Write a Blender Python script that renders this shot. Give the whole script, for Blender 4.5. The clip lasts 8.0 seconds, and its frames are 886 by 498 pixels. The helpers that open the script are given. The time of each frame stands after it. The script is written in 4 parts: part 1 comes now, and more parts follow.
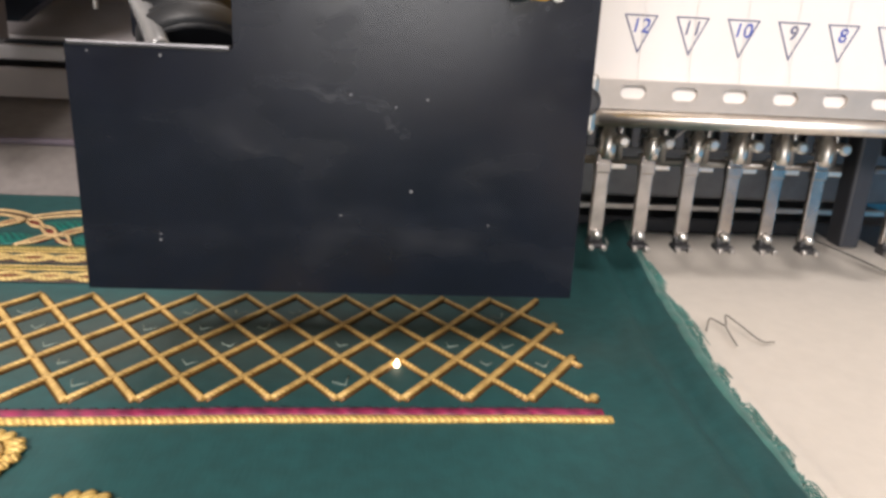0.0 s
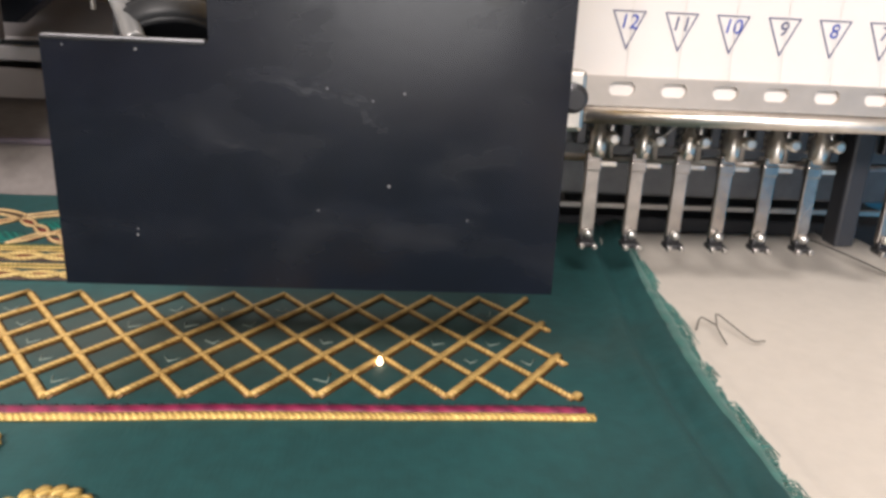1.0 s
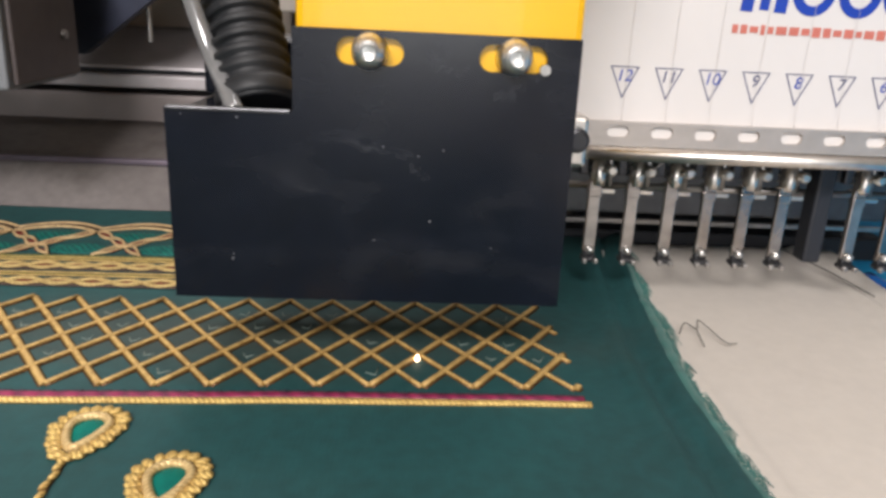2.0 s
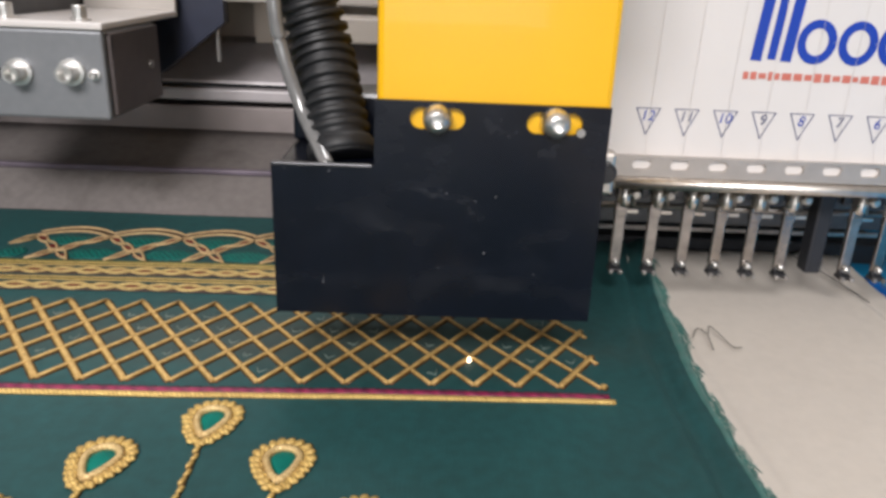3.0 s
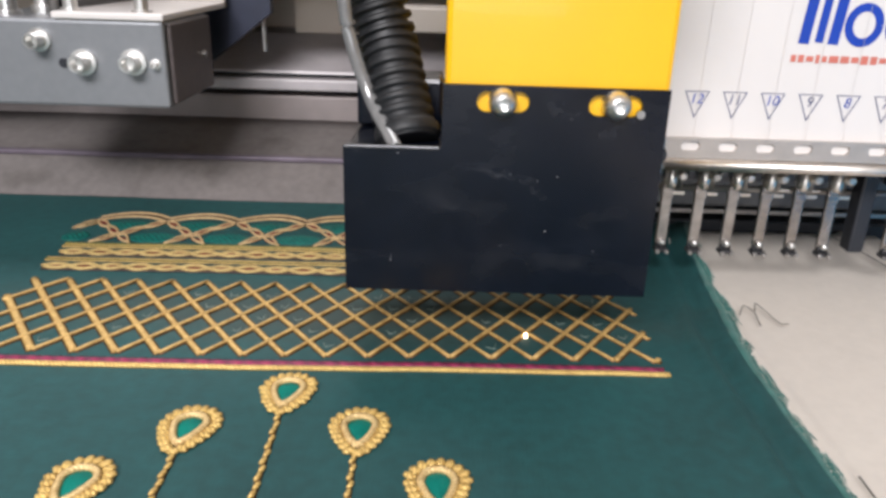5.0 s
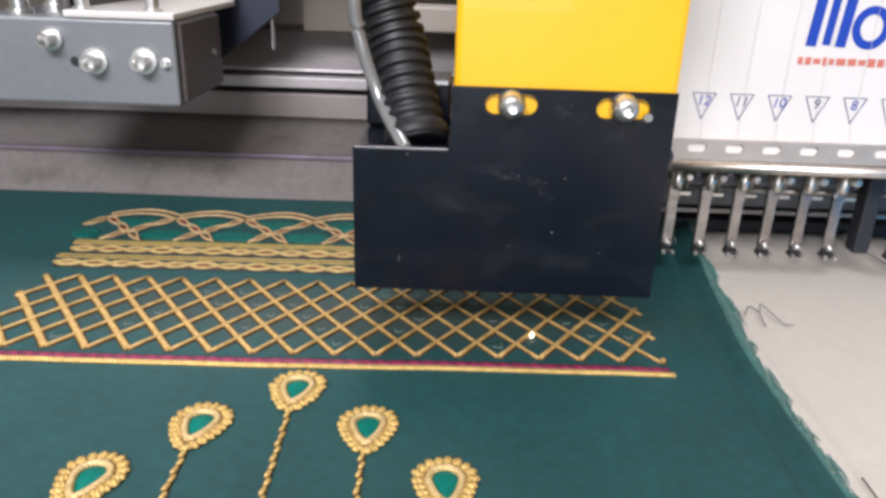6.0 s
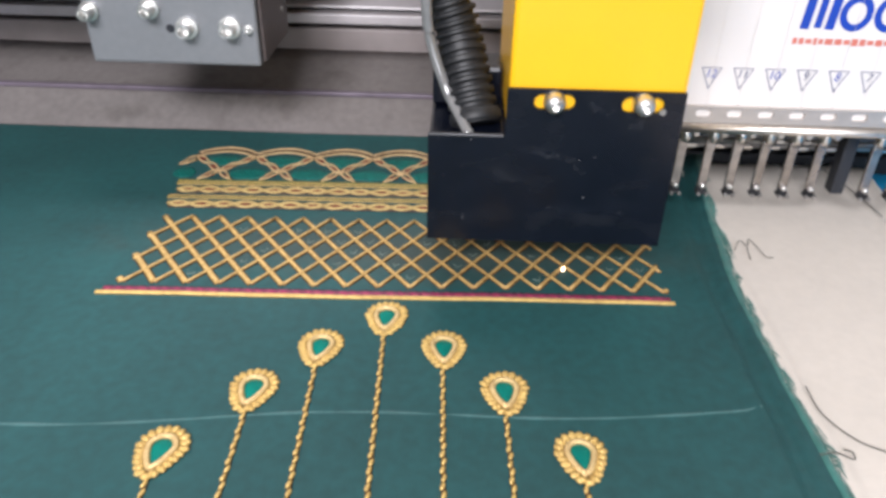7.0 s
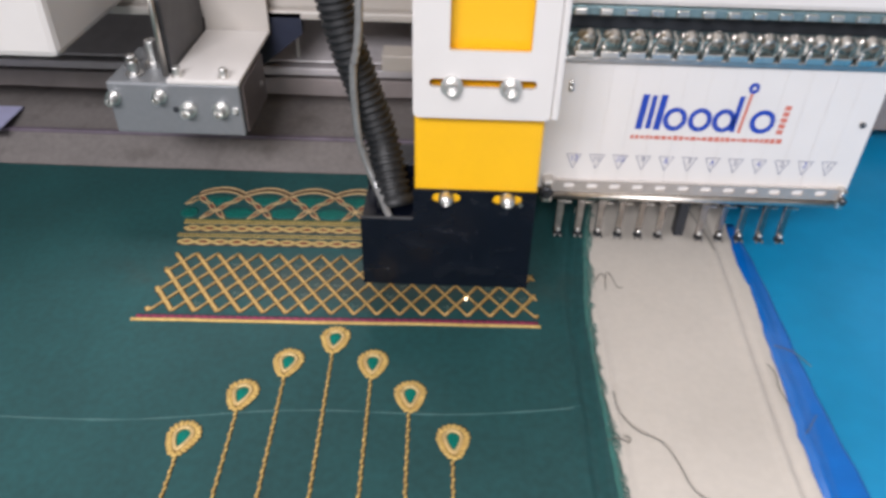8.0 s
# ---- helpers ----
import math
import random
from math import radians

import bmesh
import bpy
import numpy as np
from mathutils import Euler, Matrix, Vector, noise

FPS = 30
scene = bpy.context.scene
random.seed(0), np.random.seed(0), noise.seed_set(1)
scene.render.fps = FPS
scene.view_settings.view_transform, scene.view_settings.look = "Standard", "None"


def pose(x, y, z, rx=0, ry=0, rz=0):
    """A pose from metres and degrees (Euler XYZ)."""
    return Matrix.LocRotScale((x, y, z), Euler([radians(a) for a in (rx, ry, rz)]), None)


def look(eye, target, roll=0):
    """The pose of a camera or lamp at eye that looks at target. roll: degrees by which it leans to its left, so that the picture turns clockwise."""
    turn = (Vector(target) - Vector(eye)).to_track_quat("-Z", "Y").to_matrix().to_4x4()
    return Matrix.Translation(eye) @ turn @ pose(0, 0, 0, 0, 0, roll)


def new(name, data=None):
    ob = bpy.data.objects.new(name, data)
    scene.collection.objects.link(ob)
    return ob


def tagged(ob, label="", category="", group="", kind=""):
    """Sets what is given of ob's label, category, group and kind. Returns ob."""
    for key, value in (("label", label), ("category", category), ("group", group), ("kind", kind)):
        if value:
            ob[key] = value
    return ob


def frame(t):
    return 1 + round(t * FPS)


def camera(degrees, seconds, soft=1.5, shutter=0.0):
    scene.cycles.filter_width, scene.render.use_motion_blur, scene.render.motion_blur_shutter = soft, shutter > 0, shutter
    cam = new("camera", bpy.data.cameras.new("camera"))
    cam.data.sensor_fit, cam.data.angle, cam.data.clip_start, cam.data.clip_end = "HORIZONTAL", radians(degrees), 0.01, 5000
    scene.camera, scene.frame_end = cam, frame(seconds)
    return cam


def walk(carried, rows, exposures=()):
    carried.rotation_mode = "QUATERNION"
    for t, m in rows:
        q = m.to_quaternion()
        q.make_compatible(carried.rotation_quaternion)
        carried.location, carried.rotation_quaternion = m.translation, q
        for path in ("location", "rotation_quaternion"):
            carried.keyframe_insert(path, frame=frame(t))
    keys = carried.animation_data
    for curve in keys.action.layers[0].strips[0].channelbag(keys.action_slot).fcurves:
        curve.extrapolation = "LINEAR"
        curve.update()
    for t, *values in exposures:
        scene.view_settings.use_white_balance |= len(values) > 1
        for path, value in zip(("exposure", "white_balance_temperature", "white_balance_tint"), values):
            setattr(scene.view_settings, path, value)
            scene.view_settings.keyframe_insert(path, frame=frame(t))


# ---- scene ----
# Metres; z = 0 is the top of the green cloth on the machine bed; x runs along the needle row, y away from the operator.
PATH = [
    (0, (0.05055, -0.12222, 0.07105), (0.08935, 0.35117, -0.08517), 3.02),
    (0.5, (0.05239, -0.12244, 0.06997), (0.08650, 0.35153, -0.08554), 2.97),
    (1, (0.05588, -0.12195, 0.06958), (0.08841, 0.35263, -0.08442), 2.84),
    (1.2, (0.05558, -0.12388, 0.07094), (0.08582, 0.35142, -0.08129), 2.79),
    (2.3, (0.04739, -0.16265, 0.09361), (0.06934, 0.30869, -0.07181), 2.87),
    (2.5, (0.04646, -0.16749, 0.09970), (0.06342, 0.30141, -0.07306), 2.73),
    (3, (0.04020, -0.18033, 0.10987), (0.04992, 0.28715, -0.06724), 2.46),
    (3.5, (0.03373, -0.19173, 0.11637), (0.03941, 0.27435, -0.06458), 2.20),
    (4, (0.03416, -0.19407, 0.11878), (0.03665, 0.27075, -0.06542), 2.01),
    (4.5, (0.02874, -0.19130, 0.11417), (0.02858, 0.27269, -0.07215), 1.91),
    (4.7, (0.02793, -0.18952, 0.11108), (0.02769, 0.27529, -0.07317), 1.76),
    (5.8, (0.02592, -0.18981, 0.10860), (0.02394, 0.27540, -0.07465), 1.90),
    (6, (0.02625, -0.19099, 0.11164), (0.02281, 0.27279, -0.07517), 1.93),
    (6.5, (0.02318, -0.20278, 0.12201), (0.01725, 0.25714, -0.07404), 1.78),
    (6.8, (0.01301, -0.21980, 0.14410), (0.00400, 0.22322, -0.08753), 1.43),
    (7, (0.00990, -0.23074, 0.16225), (0.00277, 0.19277, -0.10344), 1.43),
    (7.5, (0.01912, -0.25286, 0.21926), (0.01027, 0.15091, -0.07551), 0.82),
    (8, (0.04499, -0.29344, 0.26658), (0.03883, 0.10580, -0.03437), 1.45),
]
cam = camera(61.86, 8.0, soft=3.2, shutter=0.3)
walk(cam, [(t, look(eye, target, roll)) for t, eye, target, roll in PATH], [(0.0, 0.34, 6900, 12), (1.0, 0.3, 6900, 12), (2.5, -0.1, 6500, 10), (3.5, -0.12, 6500, 10), (4.5, 0.05, 6400, 10), (6.0, 0.2, 6200, 11), (7.0, 0.3, 6150, 11), (8.0, -0.17, 6250, 11)])

# ---- light ----
world = bpy.data.worlds.new("world")
world.use_nodes = True
world.node_tree.nodes["Background"].inputs[0].default_value = (0.9, 0.95, 1.0, 1)
world.node_tree.nodes["Background"].inputs[1].default_value = 0.3
scene.world = world


def area_lamp(name, eye, target, size_x, size_y, watts, colour):
    data = bpy.data.lights.new(name, "AREA")
    data.shape, data.size, data.size_y = "RECTANGLE", size_x, size_y
    data.energy, data.color = watts, colour
    ob = new(name, data)
    ob.matrix_world = look(eye, target)
    return ob


area_lamp("ceiling_lamp_front", (-0.35, -1.75, 1.35), (0.05, 0.05, 0.05), 1.1, 0.45, 62, (1.0, 0.955, 0.95))
# unseen lamp added to make the glare on the black cover
area_lamp("added_glare_lamp", (0.09, -3.25, 0.28), (0.05, 0.0, 0.08), 0.9, 0.8, 15, (0.97, 0.98, 1.0))
area_lamp("ceiling_lamp_rear", (0.15, 0.85, 1.6), (0.05, 0.0, 0.0), 1.1, 0.45, 22, (1.0, 0.97, 0.98))

# ---- materials ----


def material(name, colour, rough=0.5, metal=0.0, vary=0.1, scale=200.0, bump=0.0, bump_scale=800.0, coat=0.0, spec=0.5, rough_vary=0.0, stain_shade=0.0, sheen=0.0):
    """Principled surface with grain, stains and painted shade patches at two scales, in object space metres."""
    m = bpy.data.materials.new(name)
    m.use_nodes = True
    n, l = m.node_tree.nodes, m.node_tree.links
    b = n["Principled BSDF"]
    b.inputs["Roughness"].default_value, b.inputs["Metallic"].default_value = rough, metal
    b.inputs["Coat Weight"].default_value, b.inputs["Specular IOR Level"].default_value = coat, spec
    b.inputs["Sheen Weight"].default_value = sheen
    co = n.new("ShaderNodeTexCoord")
    fine, broad = n.new("ShaderNodeTexNoise"), n.new("ShaderNodeTexNoise")
    fine.inputs["Scale"].default_value, broad.inputs["Scale"].default_value = scale, scale / 14
    fine.inputs["Detail"].default_value = broad.inputs["Detail"].default_value = 5
    for t in (fine, broad):
        l.new(co.outputs["Object"], t.inputs["Vector"])
    add = n.new("ShaderNodeMath")
    add.operation = "ADD"
    l.new(fine.outputs["Fac"], add.inputs[0])
    l.new(broad.outputs["Fac"], add.inputs[1])
    ramp = n.new("ShaderNodeMapRange")
    ramp.inputs["From Min"].default_value, ramp.inputs["From Max"].default_value = 0.6, 1.4
    ramp.inputs["To Min"].default_value, ramp.inputs["To Max"].default_value = 1 - vary, 1 + vary
    l.new(add.outputs[0], ramp.inputs["Value"])
    mul = n.new("ShaderNodeVectorMath")
    mul.operation = "SCALE"
    mul.inputs[0].default_value = colour
    l.new(ramp.outputs[0], mul.inputs["Scale"])
    out = mul.outputs[0]
    if stain_shade:
        mask = n.new("ShaderNodeTexNoise")
        mask.inputs["Scale"].default_value, mask.inputs["Detail"].default_value = scale / 5, 6
        l.new(co.outputs["Object"], mask.inputs["Vector"])
        cut = n.new("ShaderNodeMapRange")
        cut.inputs["From Min"].default_value, cut.inputs["From Max"].default_value = 0.55, 0.72
        cut.inputs["To Max"].default_value = stain_shade
        l.new(mask.outputs["Fac"], cut.inputs["Value"])
        mix = n.new("ShaderNodeMix")
        mix.data_type = "RGBA"
        l.new(cut.outputs[0], mix.inputs["Factor"])
        l.new(out, mix.inputs["A"])
        mix.inputs["B"].default_value = (colour[0] * 0.45, colour[1] * 0.43, colour[2] * 0.4, 1)
        out = mix.outputs["Result"]
    l.new(out, b.inputs["Base Color"])
    if rough_vary:
        r = n.new("ShaderNodeMapRange")
        r.inputs["From Min"].default_value, r.inputs["From Max"].default_value = 0.35, 0.7
        r.inputs["To Min"].default_value, r.inputs["To Max"].default_value = rough, rough + rough_vary
        l.new(broad.outputs["Fac"], r.inputs["Value"])
        l.new(r.outputs[0], b.inputs["Roughness"])
    if bump:
        tex = n.new("ShaderNodeTexNoise")
        tex.inputs["Scale"].default_value, tex.inputs["Detail"].default_value = bump_scale, 4
        l.new(co.outputs["Object"], tex.inputs["Vector"])
        bp = n.new("ShaderNodeBump")
        bp.inputs["Strength"].default_value, bp.inputs["Distance"].default_value = bump, 0.0005
        l.new(tex.outputs["Fac"], bp.inputs["Height"])
        l.new(bp.outputs[0], b.inputs["Normal"])
    return m


def woven(name, colour, thread=0.0006, rough=0.75, vary=0.2, strength=0.5, sheen=0.2, stain_shade=0.0):
    """Cloth: warp and weft ribs over the plain material."""
    m = material(name, colour, rough, 0, vary, 260, stain_shade=stain_shade, sheen=sheen)
    n, l = m.node_tree.nodes, m.node_tree.links
    co = n.new("ShaderNodeTexCoord")
    slubs = []
    for stretch in ((0.22 / thread, 1.6 / thread, 1), (1.6 / thread, 0.22 / thread, 1)):
        mp = n.new("ShaderNodeMapping")
        mp.inputs["Scale"].default_value = stretch
        l.new(co.outputs["Object"], mp.inputs["Vector"])
        w = n.new("ShaderNodeTexNoise")
        w.inputs["Scale"].default_value, w.inputs["Detail"].default_value = 0.5, 3
        l.new(mp.outputs[0], w.inputs["Vector"])
        slubs.append(w)
    add = n.new("ShaderNodeMath")
    add.operation = "ADD"
    l.new(slubs[0].outputs["Fac"], add.inputs[0])
    l.new(slubs[1].outputs["Fac"], add.inputs[1])
    bp = n.new("ShaderNodeBump")
    bp.inputs["Strength"].default_value, bp.inputs["Distance"].default_value = strength, 0.0002
    l.new(add.outputs[0], bp.inputs["Height"])
    l.new(bp.outputs[0], n["Principled BSDF"].inputs["Normal"])
    return m


def stitched(name, colour, dark, stitch=0.0005, metal=0.35, rough=0.38, relief=0.4, spec=0.5, bias=-0.05, blotches=160):
    """Embroidery thread: stitches lie side by side along the length (u of the UV map, in metres), the shade in their
    dips put into the colour.
    """
    m = bpy.data.materials.new(name)
    m.use_nodes = True
    n, l = m.node_tree.nodes, m.node_tree.links
    b = n["Principled BSDF"]
    b.inputs["Roughness"].default_value, b.inputs["Metallic"].default_value = rough, metal
    b.inputs["Specular IOR Level"].default_value = spec
    uv = n.new("ShaderNodeUVMap")
    w = n.new("ShaderNodeTexWave")
    w.bands_direction = "DIAGONAL"
    w.inputs["Scale"].default_value = 0.31416 / stitch
    w.inputs["Distortion"].default_value, w.inputs["Detail"].default_value = 3.5, 3
    l.new(uv.outputs[0], w.inputs["Vector"])
    co = n.new("ShaderNodeTexCoord")
    blotch = n.new("ShaderNodeTexNoise")
    blotch.inputs["Scale"].default_value, blotch.inputs["Detail"].default_value = blotches, 5
    l.new(co.outputs["Object"], blotch.inputs["Vector"])
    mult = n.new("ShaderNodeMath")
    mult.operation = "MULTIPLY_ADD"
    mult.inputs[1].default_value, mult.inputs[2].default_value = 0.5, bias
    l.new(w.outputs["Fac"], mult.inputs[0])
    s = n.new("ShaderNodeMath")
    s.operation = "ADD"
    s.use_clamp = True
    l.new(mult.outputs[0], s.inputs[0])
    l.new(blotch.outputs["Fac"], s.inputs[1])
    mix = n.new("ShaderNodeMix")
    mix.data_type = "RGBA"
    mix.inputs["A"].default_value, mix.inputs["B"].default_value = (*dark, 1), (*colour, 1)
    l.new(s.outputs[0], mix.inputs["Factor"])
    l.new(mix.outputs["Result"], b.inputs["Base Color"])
    bp = n.new("ShaderNodeBump")
    bp.inputs["Strength"].default_value, bp.inputs["Distance"].default_value = relief, 0.0002
    l.new(w.outputs["Fac"], bp.inputs["Height"])
    l.new(bp.outputs[0], b.inputs["Normal"])
    return m


GREEN = woven("green_silk", (0.009, 0.062, 0.064), 0.0005, 0.72, 0.3, 0.5, 0.0)
GREEN_EDGE = woven("green_fringe", (0.03, 0.14, 0.12), 0.0004, 0.7, 0.35)
CREASE = woven("crease_highlight_silk", (0.045, 0.125, 0.125), 0.0004, 0.7, 0.3)
COTTON = woven("cream_cotton", (0.60, 0.55, 0.49), 0.0005, 0.85, 0.06, 0.35, 0.1)
# its dark patches are stains plus the carriage's shadow put into the colour
GREY_CLOTH = woven("grey_canvas", (0.145, 0.130, 0.125), 0.0008, 0.85, 0.2, 0.3, 0.0, 0.5)
BLUE = material("blue_vinyl", (0.006, 0.265, 0.52), 0.34, 0, 0.1, 60, 0.15, 300, rough_vary=0.15)
BLUE_FILM = material("blue_film", (0.004, 0.14, 0.52), 0.22, 0, 0.15, 90, 0.4, 120, coat=0.4)
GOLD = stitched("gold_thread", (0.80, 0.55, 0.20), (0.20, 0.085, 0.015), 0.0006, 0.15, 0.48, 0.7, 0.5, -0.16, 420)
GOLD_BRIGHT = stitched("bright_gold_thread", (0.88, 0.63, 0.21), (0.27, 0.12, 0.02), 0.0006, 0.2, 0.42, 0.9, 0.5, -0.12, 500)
TEAL = stitched("dark_teal_thread", (0.012, 0.045, 0.06), (0.004, 0.015, 0.02), 0.0006, 0.0, 0.6)
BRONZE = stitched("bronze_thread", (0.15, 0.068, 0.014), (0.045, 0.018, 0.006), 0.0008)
PALE_GOLD = stitched("cream_gold_thread", (0.88, 0.68, 0.34), (0.42, 0.22, 0.05), 0.0006, 0.3, 0.4, 0.8, 0.5, -0.1, 500)
CREAM_GOLD = stitched("pale_gold_thread", (0.72, 0.53, 0.27), (0.20, 0.09, 0.035), 0.0006, 0.1, 0.5, 0.7, 0.5, -0.12, 420)
PLAIT_GOLD = stitched("olive_gold_thread", (0.68, 0.51, 0.20), (0.18, 0.09, 0.02), 0.0006, 0.1, 0.5, 0.7, 0.5, -0.14, 420)
MAGENTA = stitched("magenta_thread", (0.27, 0.022, 0.075), (0.04, 0.003, 0.025), 0.0022, 0.0, 0.55, 0.9)
BROWN_THREAD = stitched("dark_brown_thread", (0.055, 0.028, 0.015), (0.012, 0.008, 0.008), 0.0008, 0.0, 0.6)
RED = stitched("dark_red_thread", (0.17, 0.015, 0.012), (0.08, 0.005, 0.005), 0.001, 0.0, 0.6)
OLIVE = stitched("olive_thread", (0.15, 0.14, 0.02), (0.05, 0.05, 0.008), 0.001, 0.0, 0.5)
EMERALD = stitched("emerald_thread", (0.0, 0.21, 0.16), (0.0, 0.06, 0.055), 0.0004, 0.0, 0.62, 0.35, 0.2)
DEEP_GREEN = stitched("deep_green_thread", (0.0, 0.20, 0.155), (0.0, 0.008, 0.018), 0.0012, 0.0, 0.6, 0.9, 0.5, -0.22, 650)
BLACK = material("black_gloss_paint", (0.0030, 0.0044, 0.0095), 0.13, 0, 0.3, 150, 0.03, 500, rough_vary=0.18, spec=0.35)


def scuffed(m, colour, amount):
    """Dusty scuffs and wipe marks over a paint, drawn out sideways."""
    n, l = m.node_tree.nodes, m.node_tree.links
    b = n["Principled BSDF"]
    co = n.new("ShaderNodeTexCoord")
    mp = n.new("ShaderNodeMapping")
    mp.inputs["Scale"].default_value = (18, 18, 55)
    mp.inputs["Rotation"].default_value = (0, 0.25, 0)
    tex = n.new("ShaderNodeTexNoise")
    tex.inputs["Scale"].default_value, tex.inputs["Detail"].default_value, tex.inputs["Roughness"].default_value = 1.6, 8, 0.68
    ramp = n.new("ShaderNodeMapRange")
    ramp.inputs["From Min"].default_value, ramp.inputs["From Max"].default_value = 0.54, 0.78
    ramp.inputs["To Max"].default_value = amount
    l.new(co.outputs["Object"], mp.inputs["Vector"])
    l.new(mp.outputs[0], tex.inputs["Vector"])
    l.new(tex.outputs["Fac"], ramp.inputs["Value"])
    mix = n.new("ShaderNodeMix")
    mix.data_type = "RGBA"
    old = b.inputs["Base Color"]
    if old.is_linked:
        l.new(old.links[0].from_socket, mix.inputs["A"])
    else:
        mix.inputs["A"].default_value = old.default_value
    mix.inputs["B"].default_value = (*colour, 1)
    l.new(ramp.outputs[0], mix.inputs["Factor"])
    l.new(mix.outputs["Result"], b.inputs["Base Color"])


scuffed(BLACK, (0.06, 0.068, 0.09), 0.09)
YELLOW = material("yellow_paint", (0.84, 0.455, 0.005), 0.34, 0, 0.03, 60, 0.06, 900, coat=0.1)
WHITE = material("white_paint", (0.67, 0.64, 0.62), 0.36, 0, 0.03, 50, 0.06, 900, coat=0.15)
CREAM = material("cream_paint", (0.44, 0.41, 0.38), 0.4, 0, 0.06, 50, 0.06, 800, stain_shade=0.12)
GREY = material("grey_anodised", (0.225, 0.235, 0.25), 0.42, 0.35, 0.08, 300, 0.12, 2500)
STEEL = material("polished_steel", (0.70, 0.66, 0.61), 0.24, 1.0, 0.15, 300, 0.06, 1200, rough_vary=0.2)
BRUSHED = material("brushed_steel", (0.74, 0.73, 0.71), 0.30, 1.0, 0.15, 500, 0.15, 1800, rough_vary=0.12)
PLATED = material("plated_strip", (0.48, 0.435, 0.40), 0.48, 0.7, 0.12, 200, 0.08, 1200)
DULL_STEEL = material("dull_steel", (0.48, 0.46, 0.44), 0.34, 1.0, 0.2, 300, 0.12, 1200)
FOOT_STEEL = material("presser_foot_steel", (0.42, 0.385, 0.36), 0.2, 1.0, 0.35, 260, 0.12, 900, rough_vary=0.25)
DARK_STEEL = material("dark_steel", (0.07, 0.07, 0.075), 0.35, 0.7, 0.25, 200, 0.1, 900)
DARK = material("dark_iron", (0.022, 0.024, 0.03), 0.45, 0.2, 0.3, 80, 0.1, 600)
GUN = material("gunmetal_paint", (0.12, 0.125, 0.135), 0.4, 0.3, 0.3, 200, 0.1, 700)
RAIL = material("pale_rail_paint", (0.40, 0.375, 0.385), 0.45, 0.1, 0.15, 120, 0.08, 700, stain_shade=0.2)
BROWN = material("brown_grey_metal", (0.085, 0.07, 0.068), 0.45, 0.3, 0.2, 200, 0.1, 700)
NAVY = material("navy_painted_iron", (0.018, 0.022, 0.042), 0.4, 0.1, 0.3, 100, 0.1, 600)
TAUPE = material("taupe_painted_metal", (0.23, 0.20, 0.195), 0.55, 0.0, 0.2, 60, 0.1, 500, stain_shade=0.3)
TEAL_STEEL = material("teal_grey_steel", (0.20, 0.29, 0.31), 0.35, 0.6, 0.2, 200, 0.1, 700)
IVORY = material("ivory_paint", (0.74, 0.63, 0.53), 0.5, 0, 0.08, 60, 0.06, 800, stain_shade=0.15)
RUBBER = material("black_hose_plastic", (0.011, 0.012, 0.014), 0.48, 0, 0.3, 300, 0.1, 900, rough_vary=0.2)
TUBE = material("grey_tube_plastic", (0.24, 0.24, 0.24), 0.16, 0.3, 0.2, 300, coat=0.5)
INK_BLUE = material("logo_blue", (0.006, 0.045, 0.36), 0.45, 0, 0.06, 100)
INK_RED = material("logo_red", (0.55, 0.16, 0.12), 0.5, 0, 0.1, 100)
INK_DARK = material("label_ink", (0.05, 0.06, 0.16), 0.5, 0, 0.15, 100)
PALE = material("label_white", (0.70, 0.66, 0.63), 0.5, 0, 0.02, 100)
THREAD = material("loose_dark_thread", (0.11, 0.105, 0.09), 0.8, 0, 0.3, 500)
FINE_THREAD = material("fine_grey_thread", (0.62, 0.58, 0.54), 0.6, 0, 0.2, 500)
PLASTER = material("plaster", (0.74, 0.72, 0.69), 0.9, 0, 0.06, 6, 0.1, 80)
CONCRETE = material("concrete", (0.42, 0.41, 0.40), 0.8, 0, 0.15, 8, 0.2, 90)
CUT = material("cut_mark_fibre", (0.22, 0.27, 0.23), 0.7, 0, 0.3, 500)
MAUVE = material("mauve_worn_strip", (0.13, 0.105, 0.135), 0.5, 0.1, 0.25, 120, 0.1, 600, stain_shade=0.3)
LILAC = material("lilac_plastic", (0.42, 0.42, 0.62), 0.5, 0, 0.1, 100)

# dust specks and dry smears on the black paint
n, l = BLACK.node_tree.nodes, BLACK.node_tree.links
bsdf = n["Principled BSDF"]
base = bsdf.inputs["Base Color"].links[0].from_socket
co = n.new("ShaderNodeTexCoord")
specks = n.new("ShaderNodeTexVoronoi")
specks.inputs["Scale"].default_value = 260
l.new(co.outputs["Object"], specks.inputs["Vector"])
pick = n.new("ShaderNodeTexNoise")
pick.inputs["Scale"].default_value = 90
l.new(co.outputs["Object"], pick.inputs["Vector"])
size = n.new("ShaderNodeMapRange")
size.inputs["From Min"].default_value, size.inputs["From Max"].default_value = 0.40, 0.75
size.inputs["To Min"].default_value, size.inputs["To Max"].default_value = 0.0, 0.12
l.new(pick.outputs["Fac"], size.inputs["Value"])
less = n.new("ShaderNodeMath")
less.operation = "LESS_THAN"
l.new(specks.outputs["Distance"], less.inputs[0])
l.new(size.outputs[0], less.inputs[1])
smear = n.new("ShaderNodeTexNoise")
smear.inputs["Scale"].default_value, smear.inputs["Detail"].default_value = 1.0, 7
stretch = n.new("ShaderNodeMapping")
stretch.inputs["Scale"].default_value = (30, 30, 70)
stretch.inputs["Rotation"].default_value = (0, radians(-14), 0)
l.new(co.outputs["Object"], stretch.inputs["Vector"])
